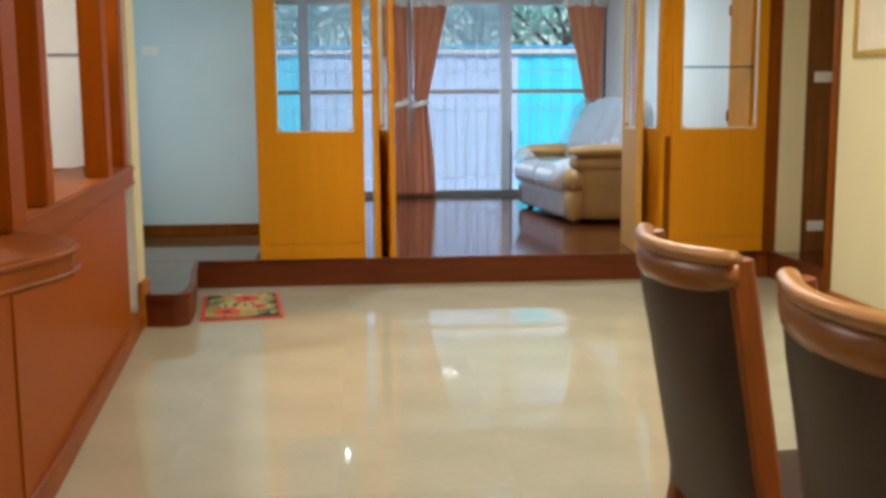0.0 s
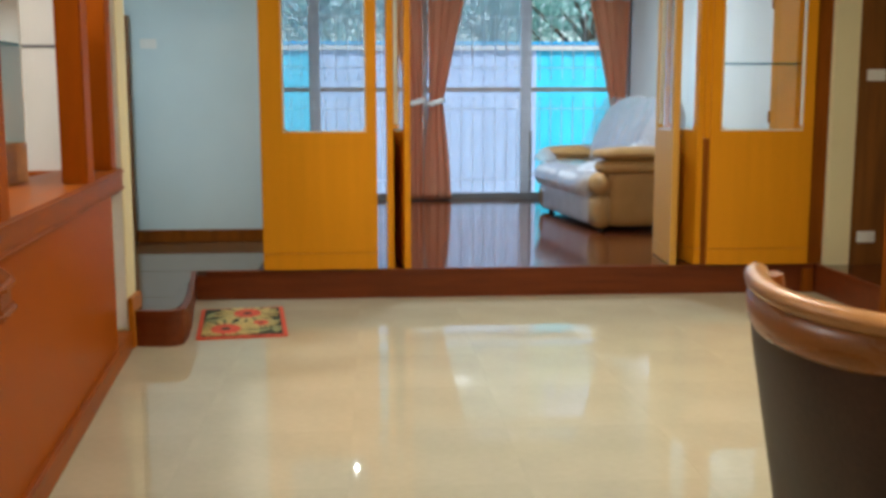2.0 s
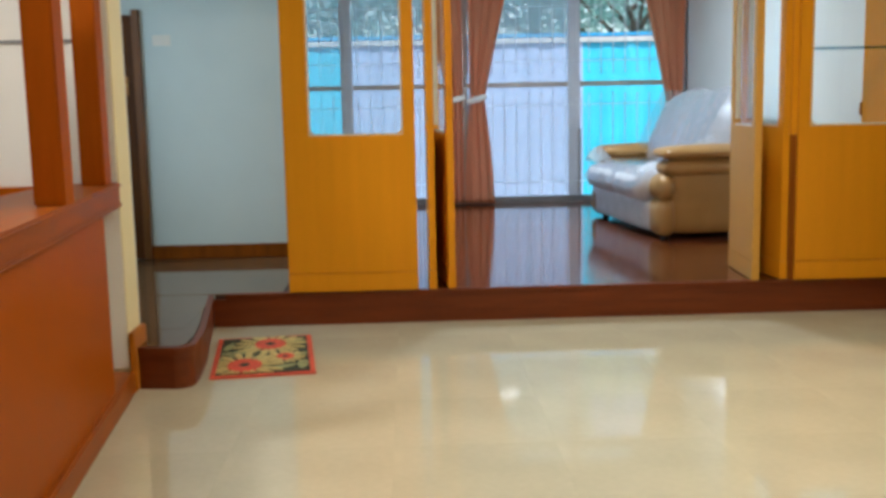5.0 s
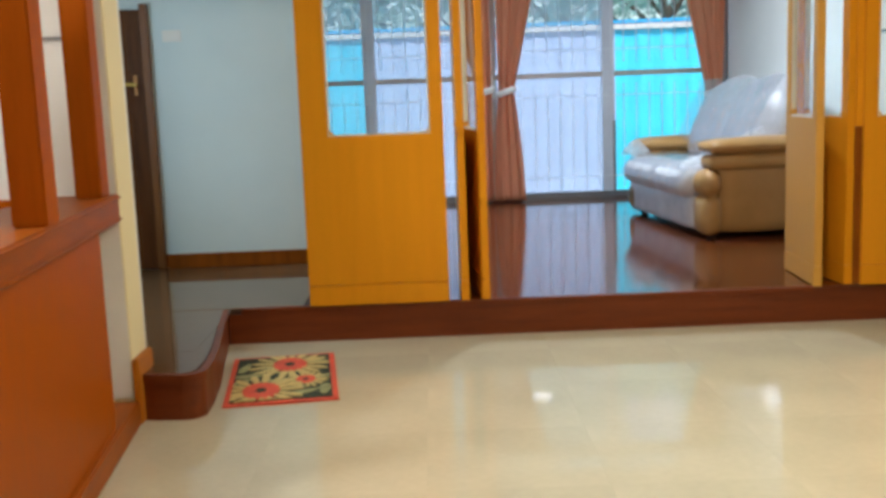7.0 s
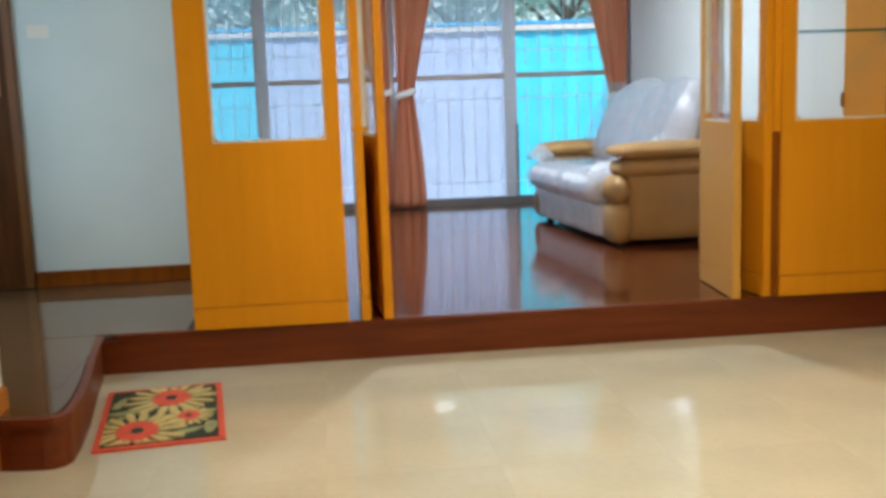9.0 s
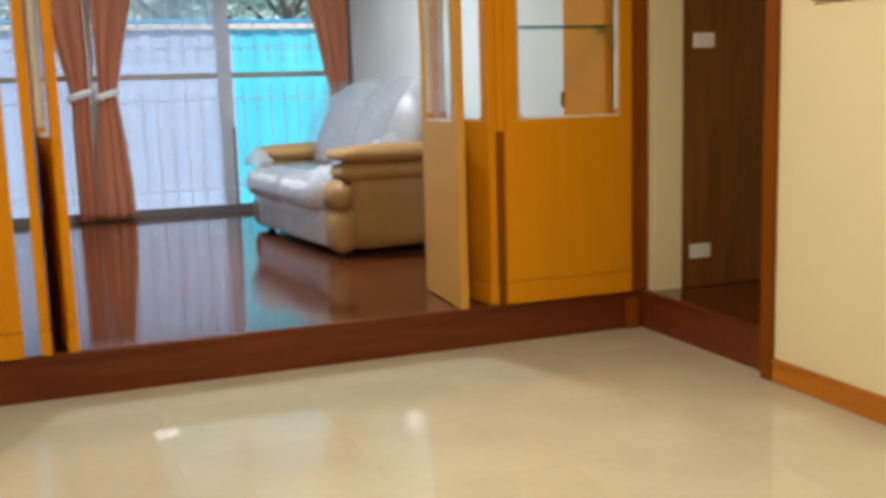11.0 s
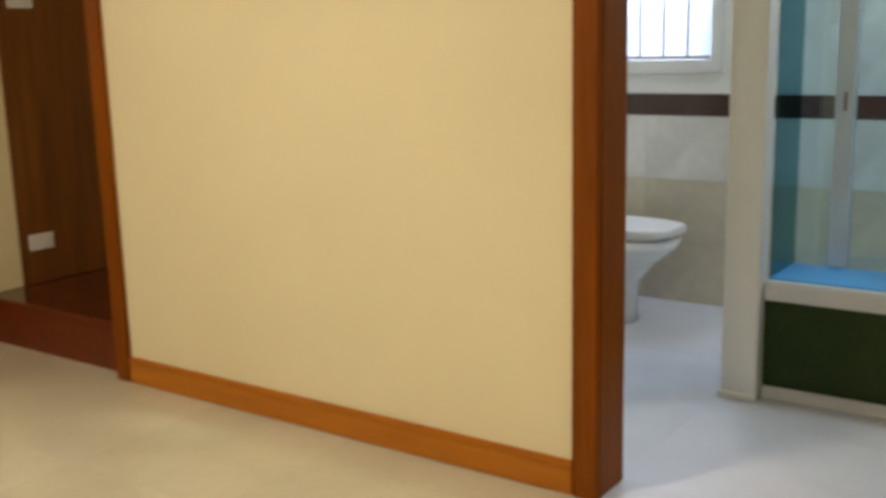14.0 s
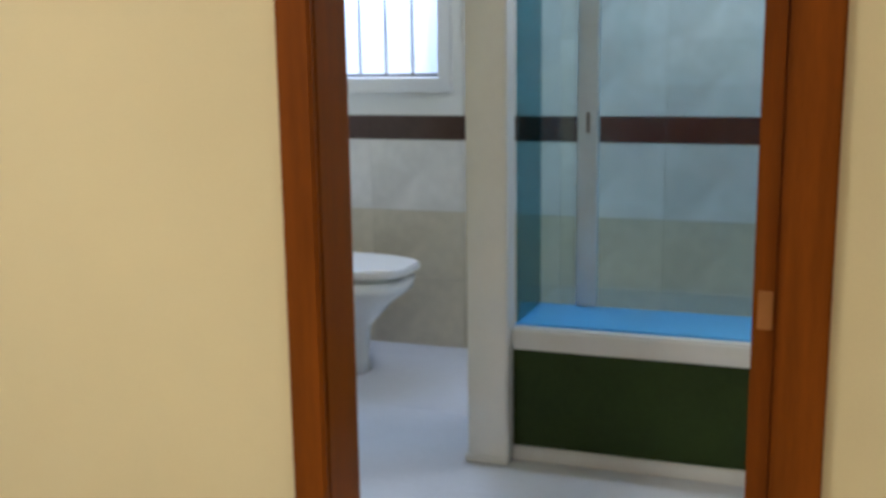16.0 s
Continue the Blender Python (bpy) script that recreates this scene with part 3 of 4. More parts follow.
# ---- outdoors ----
fence = thing("fence", (1.0, 14.6, -0.32), "cyan and pale lavender sheet metal fence with blue cap", "fence")
FY, FT = 14.6, 2.025
n = 90
ridges = [(-6 + 14 * i / n, FY + (0.007 if i % 2 else -0.007)) for i in range(n + 1)]
for i0, i1, paint, words in ((0, 37, "fence", ""), (37, 56, "fencepale", "pale lavender fence section"), (56, 90, "fence", "")):
    strip = ridges[i0:i1 + 1]
    part("sheet", prism(strip + [(strip[-1][0], FY + 0.04), (strip[0][0], FY + 0.04)], -0.32, FT), paint, fence, words)
part("cap", boxed(-6, 8, FY - 0.04, FY + 0.06, FT, FT + 0.045, bevel=0.01), "fencecap", fence, "bright blue cap rail")
part("cap_trim", boxed(-6, 8, FY - 0.034, FY - 0.013, FT - 0.068, FT - 0.001, bevel=0.004), "whitealu", fence, "pale trim strip under the cap")
rng = random.Random(4)


def tree(x, y, h, spread, label):
    t = thing("tree", (x, y, -0.32), label, "tree", "trees behind the fence")
    bm = bmesh.new()
    rod(bm, (x, y, -0.32), (x + 0.1, y, h * 0.55), 0.13, 10, 0.08)
    tips = []
    for i in range(9):
        a = i * 2.4
        z0 = h * (0.3 + 0.035 * i)
        tip = (x + spread * 0.75 * math.cos(a), y + spread * 0.6 * math.sin(a), z0 + h * (0.15 + 0.1 * (i % 3)))
        rod(bm, (x + 0.06, y, z0), tip, 0.045, 7, 0.015)
        tips.append(tip)
    part("trunk", bm, "bark", t)
    leaves = bmesh.new()
    for i in range(5200):
        c = Vector(rng.choice(tips)) + Vector((rng.gauss(0, spread * 0.33), rng.gauss(0, spread * 0.28), rng.gauss(0, h * 0.12)))
        s = rng.uniform(0.04, 0.095)
        if abs(c.x - 1.3 - 0.205 * (c.y - 5.5)) < 0.45 and abs(c.z - 0.33 * (c.y - 5.8)) < 0.38 and rng.random() < 0.93:
            continue
        e = Euler((rng.uniform(-1, 1), rng.uniform(-1, 1), rng.uniform(0, 6.3)))
        pts = [Vector(p) * s for p in ((-1, 0, 0), (0, -0.45, 0.1), (1.1, 0, -0.1), (0, 0.45, 0.1))]
        leaves.faces.new([leaves.verts.new(c + (e.to_matrix() @ p)) for p in pts])
    part("crown", leaves, "leaf", t)


tree(-1.6, 17.2, 4.6, 1.6, "leafy green tree behind the blue fence")
tree(1.2, 17.6, 5.0, 1.7, "broad leafy green tree behind the blue fence")
tree(3.8, 17.0, 4.4, 1.5, "dense leafy green tree behind the blue fence")
tree(-4.4, 18.0, 5.2, 1.8, "tall leafy green tree behind the blue fence")
tree(2.6, 19.2, 6.4, 2.2, "tall dense green tree behind the blue fence")
tree(-0.4, 19.4, 6.6, 2.3, "tall broad green tree behind the blue fence")
tree(6.2, 18.2, 5.0, 1.7, "tall leafy green tree behind the blue fence")

# ---- curtains ----


def curtain(name, x0, x1, y, tie_x, tie_z, label, low_x0, low_x1):
    c = thing(name, ((x0 + x1) / 2, y, STEP), label, "curtain")

    def fn(u, v):
        z = STEP + 0.02 + v * (2.56 - STEP - 0.02)
        if z < tie_z:
            k = (z - STEP) / (tie_z - STEP)
            k = k ** 1.6
            a, b = low_x0 + (tie_x - 0.075 - low_x0) * k, low_x1 + (tie_x + 0.075 - low_x1) * k
        else:
            k = (z - tie_z) / (2.56 - tie_z)
            k = k ** 1.05
            a, b = tie_x - 0.075 + (x0 - tie_x + 0.075) * k, tie_x + 0.075 + (x1 - tie_x - 0.075) * k
        return (a + (b - a) * u, y + 0.030 * math.sin(u * 17 + 0.9 * math.sin(z * 2)) + 0.010 * math.sin(u * 41 + z), z)
    cl = part("cloth", sheet_mesh(fn, 70, 40), "curtain", c, smooth=True)
    th = cl.modifiers.new("thick", "SOLIDIFY")
    th.thickness = 0.004
    part("header_band", sheet_mesh(lambda u, v: (x0 - 0.02 + (x1 - x0 + 0.04) * u, y - 0.045 + 0.02 * math.sin(u * 30), 2.39 - 0.03 * abs(math.sin(u * 9)) + (0.19 + 0.03 * abs(math.sin(u * 9))) * v), 50, 6), "tie", c, "white gathered cloth header", smooth=True)
    ring = [(tie_x + 0.095 * math.cos(a), y + 0.06 * math.sin(a), tie_z + 0.03 * math.cos(a * 1.0)) for a in np.linspace(0, 2 * math.pi, 25)]
    part("tie_band", sweep([(-0.004, -0.03), (0.004, -0.03), (0.004, 0.03), (-0.004, 0.03)], ring), "tie", c, "white cloth tie-back", smooth=True)
    return c


curtain("curtain", 1.11, 1.56, 12.06, 1.20, 1.27, "terracotta curtain gathered with a white tie-back", 1.06, 1.365)
curtain("curtain", 0.60, 1.05, 12.06, 0.98, 1.27, "terracotta curtain half gathered with a white tie-back", 0.90, 1.05)
curtain("curtain", 2.84, 3.34, 12.06, 3.22, 1.20, "terracotta curtain gathered beside the sofa", 3.10, 3.36)
rodt = thing("curtain_rod", (1.1, 12.06, 2.60), "slim metal curtain rod above the window", "curtain rod")
part("pole", rod(bmesh.new(), (-1.5, 12.06, 2.60), (3.38, 12.06, 2.60), 0.012), "alu", rodt)

# ---- sofa ----
SX0, SX1, SY0, SY1 = 2.40, 3.28, 9.06, 10.96
sofa = thing("sofa", (SX0, SY0, STEP), "tan leather two-seat sofa under clear plastic sheeting", "sofa")
part("base", cushion(SX0 - 0.06, SX1 - 0.03, SY0 + 0.22, SY1 - 0.04, STEP + 0.035, STEP + 0.30, 0.045, 0.012), "sofaw", sofa, "pale lower front under clear plastic", smooth=True)
for y0, y1 in ((SY0 + 0.25, (SY0 + SY1) / 2), ((SY0 + SY1) / 2, SY1 - 0.25)):
    part("seat_cushion", cushion(SX0 - 0.15, SX1 - 0.25, y0 - 0.01, y1 + (0.10 if y1 > 10.2 else 0), STEP + 0.27, STEP + 0.49, 0.095, 0.010), "sofaw", sofa, "pale seat cushion under clear plastic", smooth=True)
    bm = cushion(SX1 - 0.54, SX1 - 0.26, y0 - 0.05, y1 + 0.05, STEP + 0.42, STEP + 1.13, 0.135, 0.07)
    for v in bm.verts:
        k = max(0.0, (v.co.z - STEP - 0.75) / 0.4)
        v.co.y += ((y0 + y1) / 2 - v.co.y) * 0.13 * k ** 2
        v.co.x += 0.012 * math.sin(v.co.y * 34) * (1 - abs(2 * k - 1)) - 0.02 * noise.noise((v.co.y * 5, v.co.z * 5, 1))
    bmesh.ops.rotate(bm, verts=bm.verts, cent=(SX1 - 0.40, 0, STEP + 0.45), matrix=Matrix.Rotation(radians(24), 3, "Y"))
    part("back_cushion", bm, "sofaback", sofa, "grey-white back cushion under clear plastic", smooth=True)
for y0, y1, h in ((SY0, SY0 + 0.27, 0.0), (SY1 - 0.27, SY1, -0.05)):
    arm = part("arm", cushion(SX0 + 0.06, SX1 - 0.02, y0 + 0.02, y1 - 0.035, STEP + 0.045, STEP + 0.58 + h, 0.035, 0.008), "sofa", sofa, smooth=True)
    part("arm_pad", cushion(SX0 - 0.01, SX1 - 0.04, y0 - 0.03, y1 + 0.03, STEP + 0.60 + h, STEP + 0.69 + h, 0.045, 0.02), "sofa", arm, smooth=True)
    part("arm_roll", cushion(SX0 + 0.0, SX1 - 0.03, y0 - 0.012, y1 + 0.005, STEP + 0.475 + h, STEP + 0.60 + h, 0.060, 0.012), "sofa", arm, smooth=True)
    part("arm_front", cushion(SX0 - 0.05, SX0 + 0.075, y0 + 0.01, y1 - 0.015, STEP + 0.04, STEP + 0.30 + h, 0.040, 0.02), "sofa", arm, smooth=True)
    part("arm_scroll", cushion(SX0 - 0.055, SX0 + 0.075, y0 + 0.005, y1 - 0.01, STEP + 0.305 + h, STEP + 0.475 + h, 0.055, 0.02), "sofa", arm, smooth=True)
for x in (SX0 + 0.03, SX1 - 0.14):
    for y in (SY0 + 0.12, SY1 - 0.22):
        part("foot", rod(bmesh.new(), (x, y, STEP), (x, y, STEP + 0.065), 0.030, 12, 0.038), "blackrub", sofa)


def crumple(u, v):
    x, y = SX0 - 0.17 + 0.70 * u, SY0 + 0.22 + (SY1 - SY0 - 0.44) * v
    drop = 0.17 * max(0, 1 - u * 6) ** 1.5
    z = STEP + 0.535 - drop + 0.012 * noise.noise((x * 7, y * 6, 0)) + 0.011 * noise.noise((x * 22, y * 25, 3))
    return (x - 0.02 * (u < 0.05), y, z)


part("plastic_sheet", sheet_mesh(crumple, 40, 70), "cover", sofa, "crumpled clear plastic sheet", smooth=True)


def drape(u, v):
    y = SY0 + 0.18 + (SY1 - SY0 - 0.36) * u
    z = 0.46 + 0.66 * v
    x = SX1 - 0.585 + 0.44 * (z - 0.45) - 0.035 * math.sin(math.pi * v)
    return (x - 0.018 + 0.016 * noise.noise((y * 6, z * 6, 2)) + 0.011 * noise.noise((y * 24, z * 21, 5)), y, STEP + z)


part("plastic_sheet", sheet_mesh(drape, 70, 40), "cover", sofa, "crumpled clear plastic sheet", smooth=True)


def fold(u, v):
    """A loose bunch of film from the back's near corner over the arm to the front of the seat."""
    path = ((SX1 - 0.16, SY0 + 0.34, 1.00), (SX1 - 0.33, SY0 + 0.29, 0.78), (SX0 + 0.36, SY0 + 0.27, 0.70), (SX0 + 0.12, SY0 + 0.28, 0.60), (SX0 - 0.13, SY0 + 0.30, 0.51))
    k = min(3.999, u * 4)
    a, b = Vector(path[int(k)]), Vector(path[int(k) + 1])
    p = a.lerp(b, k - int(k))
    wide = 0.055 + 0.03 * math.sin(u * 9)
    return (p.x + 0.02 * noise.noise((u * 14, v * 5, 1)), p.y + wide * (v - 0.5) * 2, STEP + p.z + 0.022 * noise.noise((u * 22, v * 7, 4)) + 0.02 * math.sin(v * 9 + u * 12))


part("plastic_fold", sheet_mesh(fold, 60, 14), "film", sofa, "bunched milky plastic film", smooth=True)


def lump(u, v):
    """Film gathered over the far end of the seat."""
    x, y = SX0 - 0.13 + 0.26 * u, SY1 - 0.36 + 0.30 * v
    rise = math.sin(math.pi * min(1, u * 1.3 + 0.05)) * math.sin(math.pi * v)
    return (x, y, STEP + 0.50 + 0.13 * max(0, rise) ** 0.6 + 0.025 * noise.noise((x * 19, y * 19, 6)))


part("plastic_bunch", sheet_mesh(lump, 30, 30), "film", sofa, "bunched milky plastic film", smooth=True)
sofa.rotation_euler = (0, 0, radians(5.5))

# ---- bar counter ----


def front_x(y):
    return -0.735 + 0.095 * (5.90 - y)


counter = thing("bar_counter", (-0.9, 4.2, 0), "red varnished wooden bar counter with posts and a rounded end", "bar counter")
bulge = [(-1.05, 5.985), (front_x(5.985) - 0.01, 5.985), (front_x(4.6), 4.6), (front_x(3.45), 3.45), (-0.465, 3.02), (-0.43, 2.92), (-0.33, 2.84), (-0.23, 2.76), (-0.178, 2.66), (-0.162, 2.56), (-0.175, 2.47), (-0.205, 2.38), (-0.24, 2.27), (-0.30, 2.10), (-0.38, 1.93), (-0.52, 1.78), (-1.05, 1.74)]
far_edge = bulge[:5] + [(-1.05, 3.02)]
near_edge = [(-1.05, 3.02)] + bulge[4:]


def shrink(points, d):
    return [(x - d if x > -1.0 else x, y) for x, y in points]


part("counter_top", prism(bulge, 0.913, 0.937, 0.009), "redwoodh", counter)
part("fascia", prism(shrink(far_edge, 0.012), 0.852, 0.913), "redwoodh", counter)
part("fascia_bead", prism(far_edge, 0.832, 0.852, 0.008), "redwoodh", counter)
part("round_fascia", prism(shrink(near_edge, 0.012), 0.886, 0.913), "redwoodh", counter)
part("round_bead", prism(near_edge, 0.866, 0.886, 0.008), "redwoodh", counter)
body = [(-0.95, 5.985), (front_x(5.985) - 0.03, 5.985), (front_x(3.42) - 0.03, 3.42), (front_x(2.0) - 0.12, 2.0), (-0.95, 2.0)]
END, SEAM = 5.65, 3.11
part("front_panel", prism([(-0.95, END), (front_x(END) - 0.03, END), (front_x(SEAM) - 0.03, SEAM + 0.004), (-0.95, SEAM + 0.004)], 0.10, 0.832), "redwood", counter)
part("end_panel", prism([(-0.95, SEAM - 0.004), (front_x(SEAM) - 0.036, SEAM - 0.004), (front_x(2.0) - 0.12, 2.0), (-0.95, 2.0)], 0.10, 0.832), "redwood", counter)
part("plinth", prism([(x + 0.026 if x > -0.9 else x, y) for x, y in body], 0.0, 0.10, 0.008), "redwoodh", counter)
for x, y, w in ((-0.455, 2.88, 0.065), (-0.555, 3.58, 0.042), (-0.705, 4.99, 0.052), (-0.828, 5.88, 0.05)):
    part("post", boxed(x - w, x + w, y - w, y + w, 0.937, CEIL, bevel=0.006), "redwood", counter)
ledge = thing("wall_ledge", (-1.6, 6.2, 0.8), "brown wooden ledge on the white panel", "shelf", kind="structure")
part("board", boxed(-2.4, -0.865, 6.13, 6.20, 0.842, 0.914, bevel=0.004), "redwood", ledge)
part("line", boxed(-2.4, -0.865, 6.19, 6.20, 1.548, 1.562), "darkalu", ledge)

# ---- display cabinet behind the bar ----
case = thing("display_cabinet", (-1.16, 4.95, 0), "orange-brown wooden display cabinet with glass upper front", "cabinet")
CX0, CX1, CY0, CY1 = -1.42, -0.955, 4.80, 5.15
part("lower_body", boxed(CX0, CX1, CY0, CY1, 0.0, 1.10, bevel=0.004), "chairwood", case)
part("side_panel", boxed(CX0, CX0 + 0.02, CY0, CY1, 1.10, 2.08, bevel=0.002), "chairwood", case)
part("back_panel", boxed(CX0 + 0.02, CX1, CY1 - 0.015, CY1, 1.10, 2.08, bevel=0.002), "white", case)
part("corner_post", boxed(CX1 - 0.02, CX1, CY0, CY0 + 0.02, 1.10, 2.08, bevel=0.002), "chairwood", case)
part("shelf", boxed(CX0 + 0.02, CX1 - 0.002, CY0 + 0.02, CY1 - 0.015, 1.50, 1.508, bevel=0.001), "teal", case, "thin glass shelf")
part("top_board", boxed(CX0, CX1, CY0, CY1, 2.08, 2.11, bevel=0.003), "chairwood", case)
part("pane", quad((CX0 + 0.02, CY0 + 0.01), (CX1 - 0.02, CY0 + 0.01), 1.10, 2.08), "glass", case)

# ---- dining chairs ----


def dining_chair():
    """Faces +x; the middle of the back's foot is at the origin."""
    c = thing("dining_chair", (0, 0, 0), "wooden dining chair with dark leather back and curved top rail", "chair", "dining chairs")
    half = 0.215

    def back_x(y, z):
        k = max(0, z - 0.45) / 0.55
        return -0.075 * k - (0.01 + 0.06 * k) * (1 - (y / 0.25) ** 2)
    rail = [(back_x(y, 1.0) - 0.004, y, 0.966 + 0.004 * (y / half) ** 2) for y in np.linspace(-0.235, 0.235, 37)]
    board = [(-0.010, -0.048), (0.008, -0.048), (0.012, -0.042), (0.014, -0.022), (0.013, 0.012), (-0.012, 0.012), (-0.018, -0.018), (-0.016, -0.040)]

    def taper(k, u, v):
        end = abs(2 * k - 1) ** 5
        return (u, v * (1 - 0.45 * end) if v < 0 else v)

    def knob(k, u, v):
        end = max(0.0, (abs(2 * k - 1) - 0.94) / 0.06)
        q = 1 - 0.55 * end ** 2
        return (u * q, 0.020 + (v - 0.020) * q)
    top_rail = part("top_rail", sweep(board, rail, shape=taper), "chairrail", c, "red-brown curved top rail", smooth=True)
    # bead's pale tone is light wood plus the lamp highlight on varnish
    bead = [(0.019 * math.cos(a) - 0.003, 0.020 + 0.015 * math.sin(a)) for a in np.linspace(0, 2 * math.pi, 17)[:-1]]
    part("rail_bead", sweep(bead, rail, shape=knob), "chairwood", top_rail, "rounded light wood bead with the varnish highlight in its colour", smooth=True)

    def pad(u, v, off):
        y, z = -half - 0.010 + (2 * half + 0.020) * u, 0.42 + 0.522 * v
        e = min(1, 8 * min(u, 1 - u)) ** 0.5 * min(1, 8 * min(v, 1 - v)) ** 0.5
        return (back_x(y, z) + off * (0.72 + 0.28 * e), y, z)
    bm = sheet_mesh(lambda u, v: pad(u, v, -0.034), 14, 18)
    bm2 = sheet_mesh(lambda u, v: pad(u, v, 0.010), 14, 18)
    me = bpy.data.meshes.new("tmp")
    bm2.to_mesh(me)
    bm2.free()
    bm.from_mesh(me)
    bpy.data.meshes.remove(me)
    bmesh.ops.remove_doubles(bm, verts=bm.verts, dist=0.0005)
    bpad = part("backrest", bm, "leather", c, "dark leather backrest", smooth=True)
    for s in (-1, 1):
        path = [(back_x(s * half, z) - 0.0 if z > 0.45 else -0.02 * (1 - z / 0.45) ** 1 * -1 - 0.0, s * half, z) for z in np.linspace(0.0, 0.985, 20)]
        path = [(x - (0.09 * (1 - p / 0.45) if p < 0.45 else 0), y, p) for x, y, p in path]
        part("back_leg", sweep([(-0.022, -0.012), (-0.016, -0.020), (0.016, -0.020), (0.022, -0.012), (0.022, 0.022), (0.016, 0.030), (-0.016, 0.030), (-0.022, 0.022)], path, up=(1, 0, 0)), "chairstile", c)
        part("front_leg", rod(bmesh.new(), (0.42, s * (half - 0.02), 0), (0.42, s * (half - 0.02), 0.42), 0.018, 10, 0.024), "chairstile", c)
        part("side_rail", boxed(0.0, 0.42, s * half - 0.012, s * half + 0.012, 0.36, 0.42, bevel=0.004), "chairstile", c)
    part("seat", cushion(-0.0, 0.45, -half + 0.01, half - 0.01, 0.41, 0.49, 0.03, 0.015), "leather", c, "dark leather seat", smooth=True)
    return c


chair = dining_chair()
chair.matrix_basis = pose(1.232, 2.062, 0, 0, 0, 4)
copy_thing(chair, pose(1.284, 1.432, 0, 0, 0, 4))

# ---- picture ----
pic = thing("picture", (R, 5.55, 1.5), "cream picture in a gilt frame on the cream wall", "picture")
y0, y1, z0, z1 = 5.05, 6.02, 1.515, 2.15
for n, b in (("frame_bar", (R - 0.028, R - 0.001, y0, y1, z0, z0 + 0.035)), ("frame_bar", (R - 0.028, R - 0.001, y0, y1, z1 - 0.035, z1)), ("frame_bar", (R - 0.027, R - 0.001, y0, y0 + 0.035, z0 + 0.035, z1 - 0.035)), ("frame_bar", (R - 0.027, R - 0.001, y1 - 0.035, y1, z0 + 0.035, z1 - 0.035))):
    part(n, boxed(*b, bevel=0.005), "gold", pic)
part("sheet", boxed(R - 0.014, R - 0.004, y0 + 0.035, y1 - 0.035, z0 + 0.035, z1 - 0.035), "paper", pic)

# ---- floor mat ----
mat = thing("doormat", (-0.262, 6.585, 0), "flowered cream and green doormat with a red border", "doormat")
mm = pose(-0.262, 6.585, 0, 0, 0, 7)


def flat(name, pts, z0, z1, mt, label=""):
    bm = prism(pts, z0, z1)
    bm.transform(mm)
    return part(name, bm, mt, mat, label)


MW, ML = 0.245, 0.40
flat("border", [(-MW, -ML), (MW, -ML), (MW, ML), (-MW, ML)], 0.001, 0.010, "matred")
flat("woven_field", [(-MW + 0.025, -ML + 0.03), (MW - 0.025, -ML + 0.03), (MW - 0.025, ML - 0.03), (-MW + 0.025, ML - 0.03)], 0.010, 0.013, "matgreen")


def blob(cx, cy, r, lobes, phase=0.0, amp=0.25):
    return [(cx + r * (1 + amp * math.cos(lobes * a + phase)) * math.cos(a), cy + r * 1.5 * (1 + amp * math.cos(lobes * a + phase)) * math.sin(a)) for a in np.linspace(0, 2 * math.pi, 30)[:-1]]


def leaf_shape(cx, cy, length, width, turn):
    c, q = math.cos(turn), math.sin(turn)
    pts = [(length * math.cos(a), width * math.sin(a) * (1 + 0.25 * math.cos(a))) for a in np.linspace(0, 2 * math.pi, 14)[:-1]]
    out = [(cx + u * c - v * q, cy + u * q + v * c) for u, v in pts]
    return [(max(-MW + 0.026, min(MW - 0.026, x)), max(-ML + 0.031, min(ML - 0.031, y))) for x, y in out]


rngm = random.Random(9)
for k in range(22):
    cx, cy = rngm.uniform(-0.19, 0.19), rngm.uniform(-0.33, 0.33)
    flat("leaf", leaf_shape(cx, cy, rngm.uniform(0.06, 0.09), rngm.uniform(0.015, 0.026), rngm.uniform(0, 6.3)), 0.013, 0.0140 + 0.0001 * k, "matleaf")
flowers = ((0.105, -0.08, 0.044), (0.03, 0.20, 0.080), (-0.09, -0.225, 0.082))
for f, (cx, cy, r) in enumerate(flowers):
    z = 0.0156 + 0.0012 * f
    for k in range(17):
        a = 2 * math.pi * k / 17 + rngm.uniform(-0.06, 0.06)
        far = r * rngm.uniform(1.45, 1.65)
        flat("petal", leaf_shape(cx + far * math.cos(a), cy + 1.35 * far * math.sin(a), r * 0.85, r * 0.21, math.atan2(1.35 * math.sin(a), math.cos(a))), 0.013, z + 0.00004 * k, "matcream")
    flat("flower_disc", blob(cx, cy, r, 15, 0.4, 0.07), 0.013, z + 0.0010, "matred", "coral red flower centre")
    flat("flower_eye", blob(cx, cy, r * 0.3, 7, 0, 0.1), 0.013, z + 0.0014, "matgreen")

# ---- bathroom ----
BX = 5.52
solid("floor_bathroom", boxed(3.47, 5.65, 1.8, 5.75, -0.3, -0.006), "bathfloor", "pale bathroom floor", "floor")
solid("threshold", boxed(R - 0.01, 3.56, DOOR_N, DOOR_F, -0.02, 0.004), "bathfloor", "pale stone bathroom threshold", "threshold")
bw = bmesh.new()
WY0, WY1, WZ0, WZ1 = 4.80, 5.50, 1.11, 2.1
box(bw, BX, BX + 0.13, 1.8, WY0 - 0.05, 0, CEIL)
box(bw, BX, BX + 0.13, WY1 + 0.05, 5.75, 0, CEIL)
box(bw, BX, BX + 0.13, WY0 - 0.05, WY1 + 0.05, 0, WZ0 - 0.055)
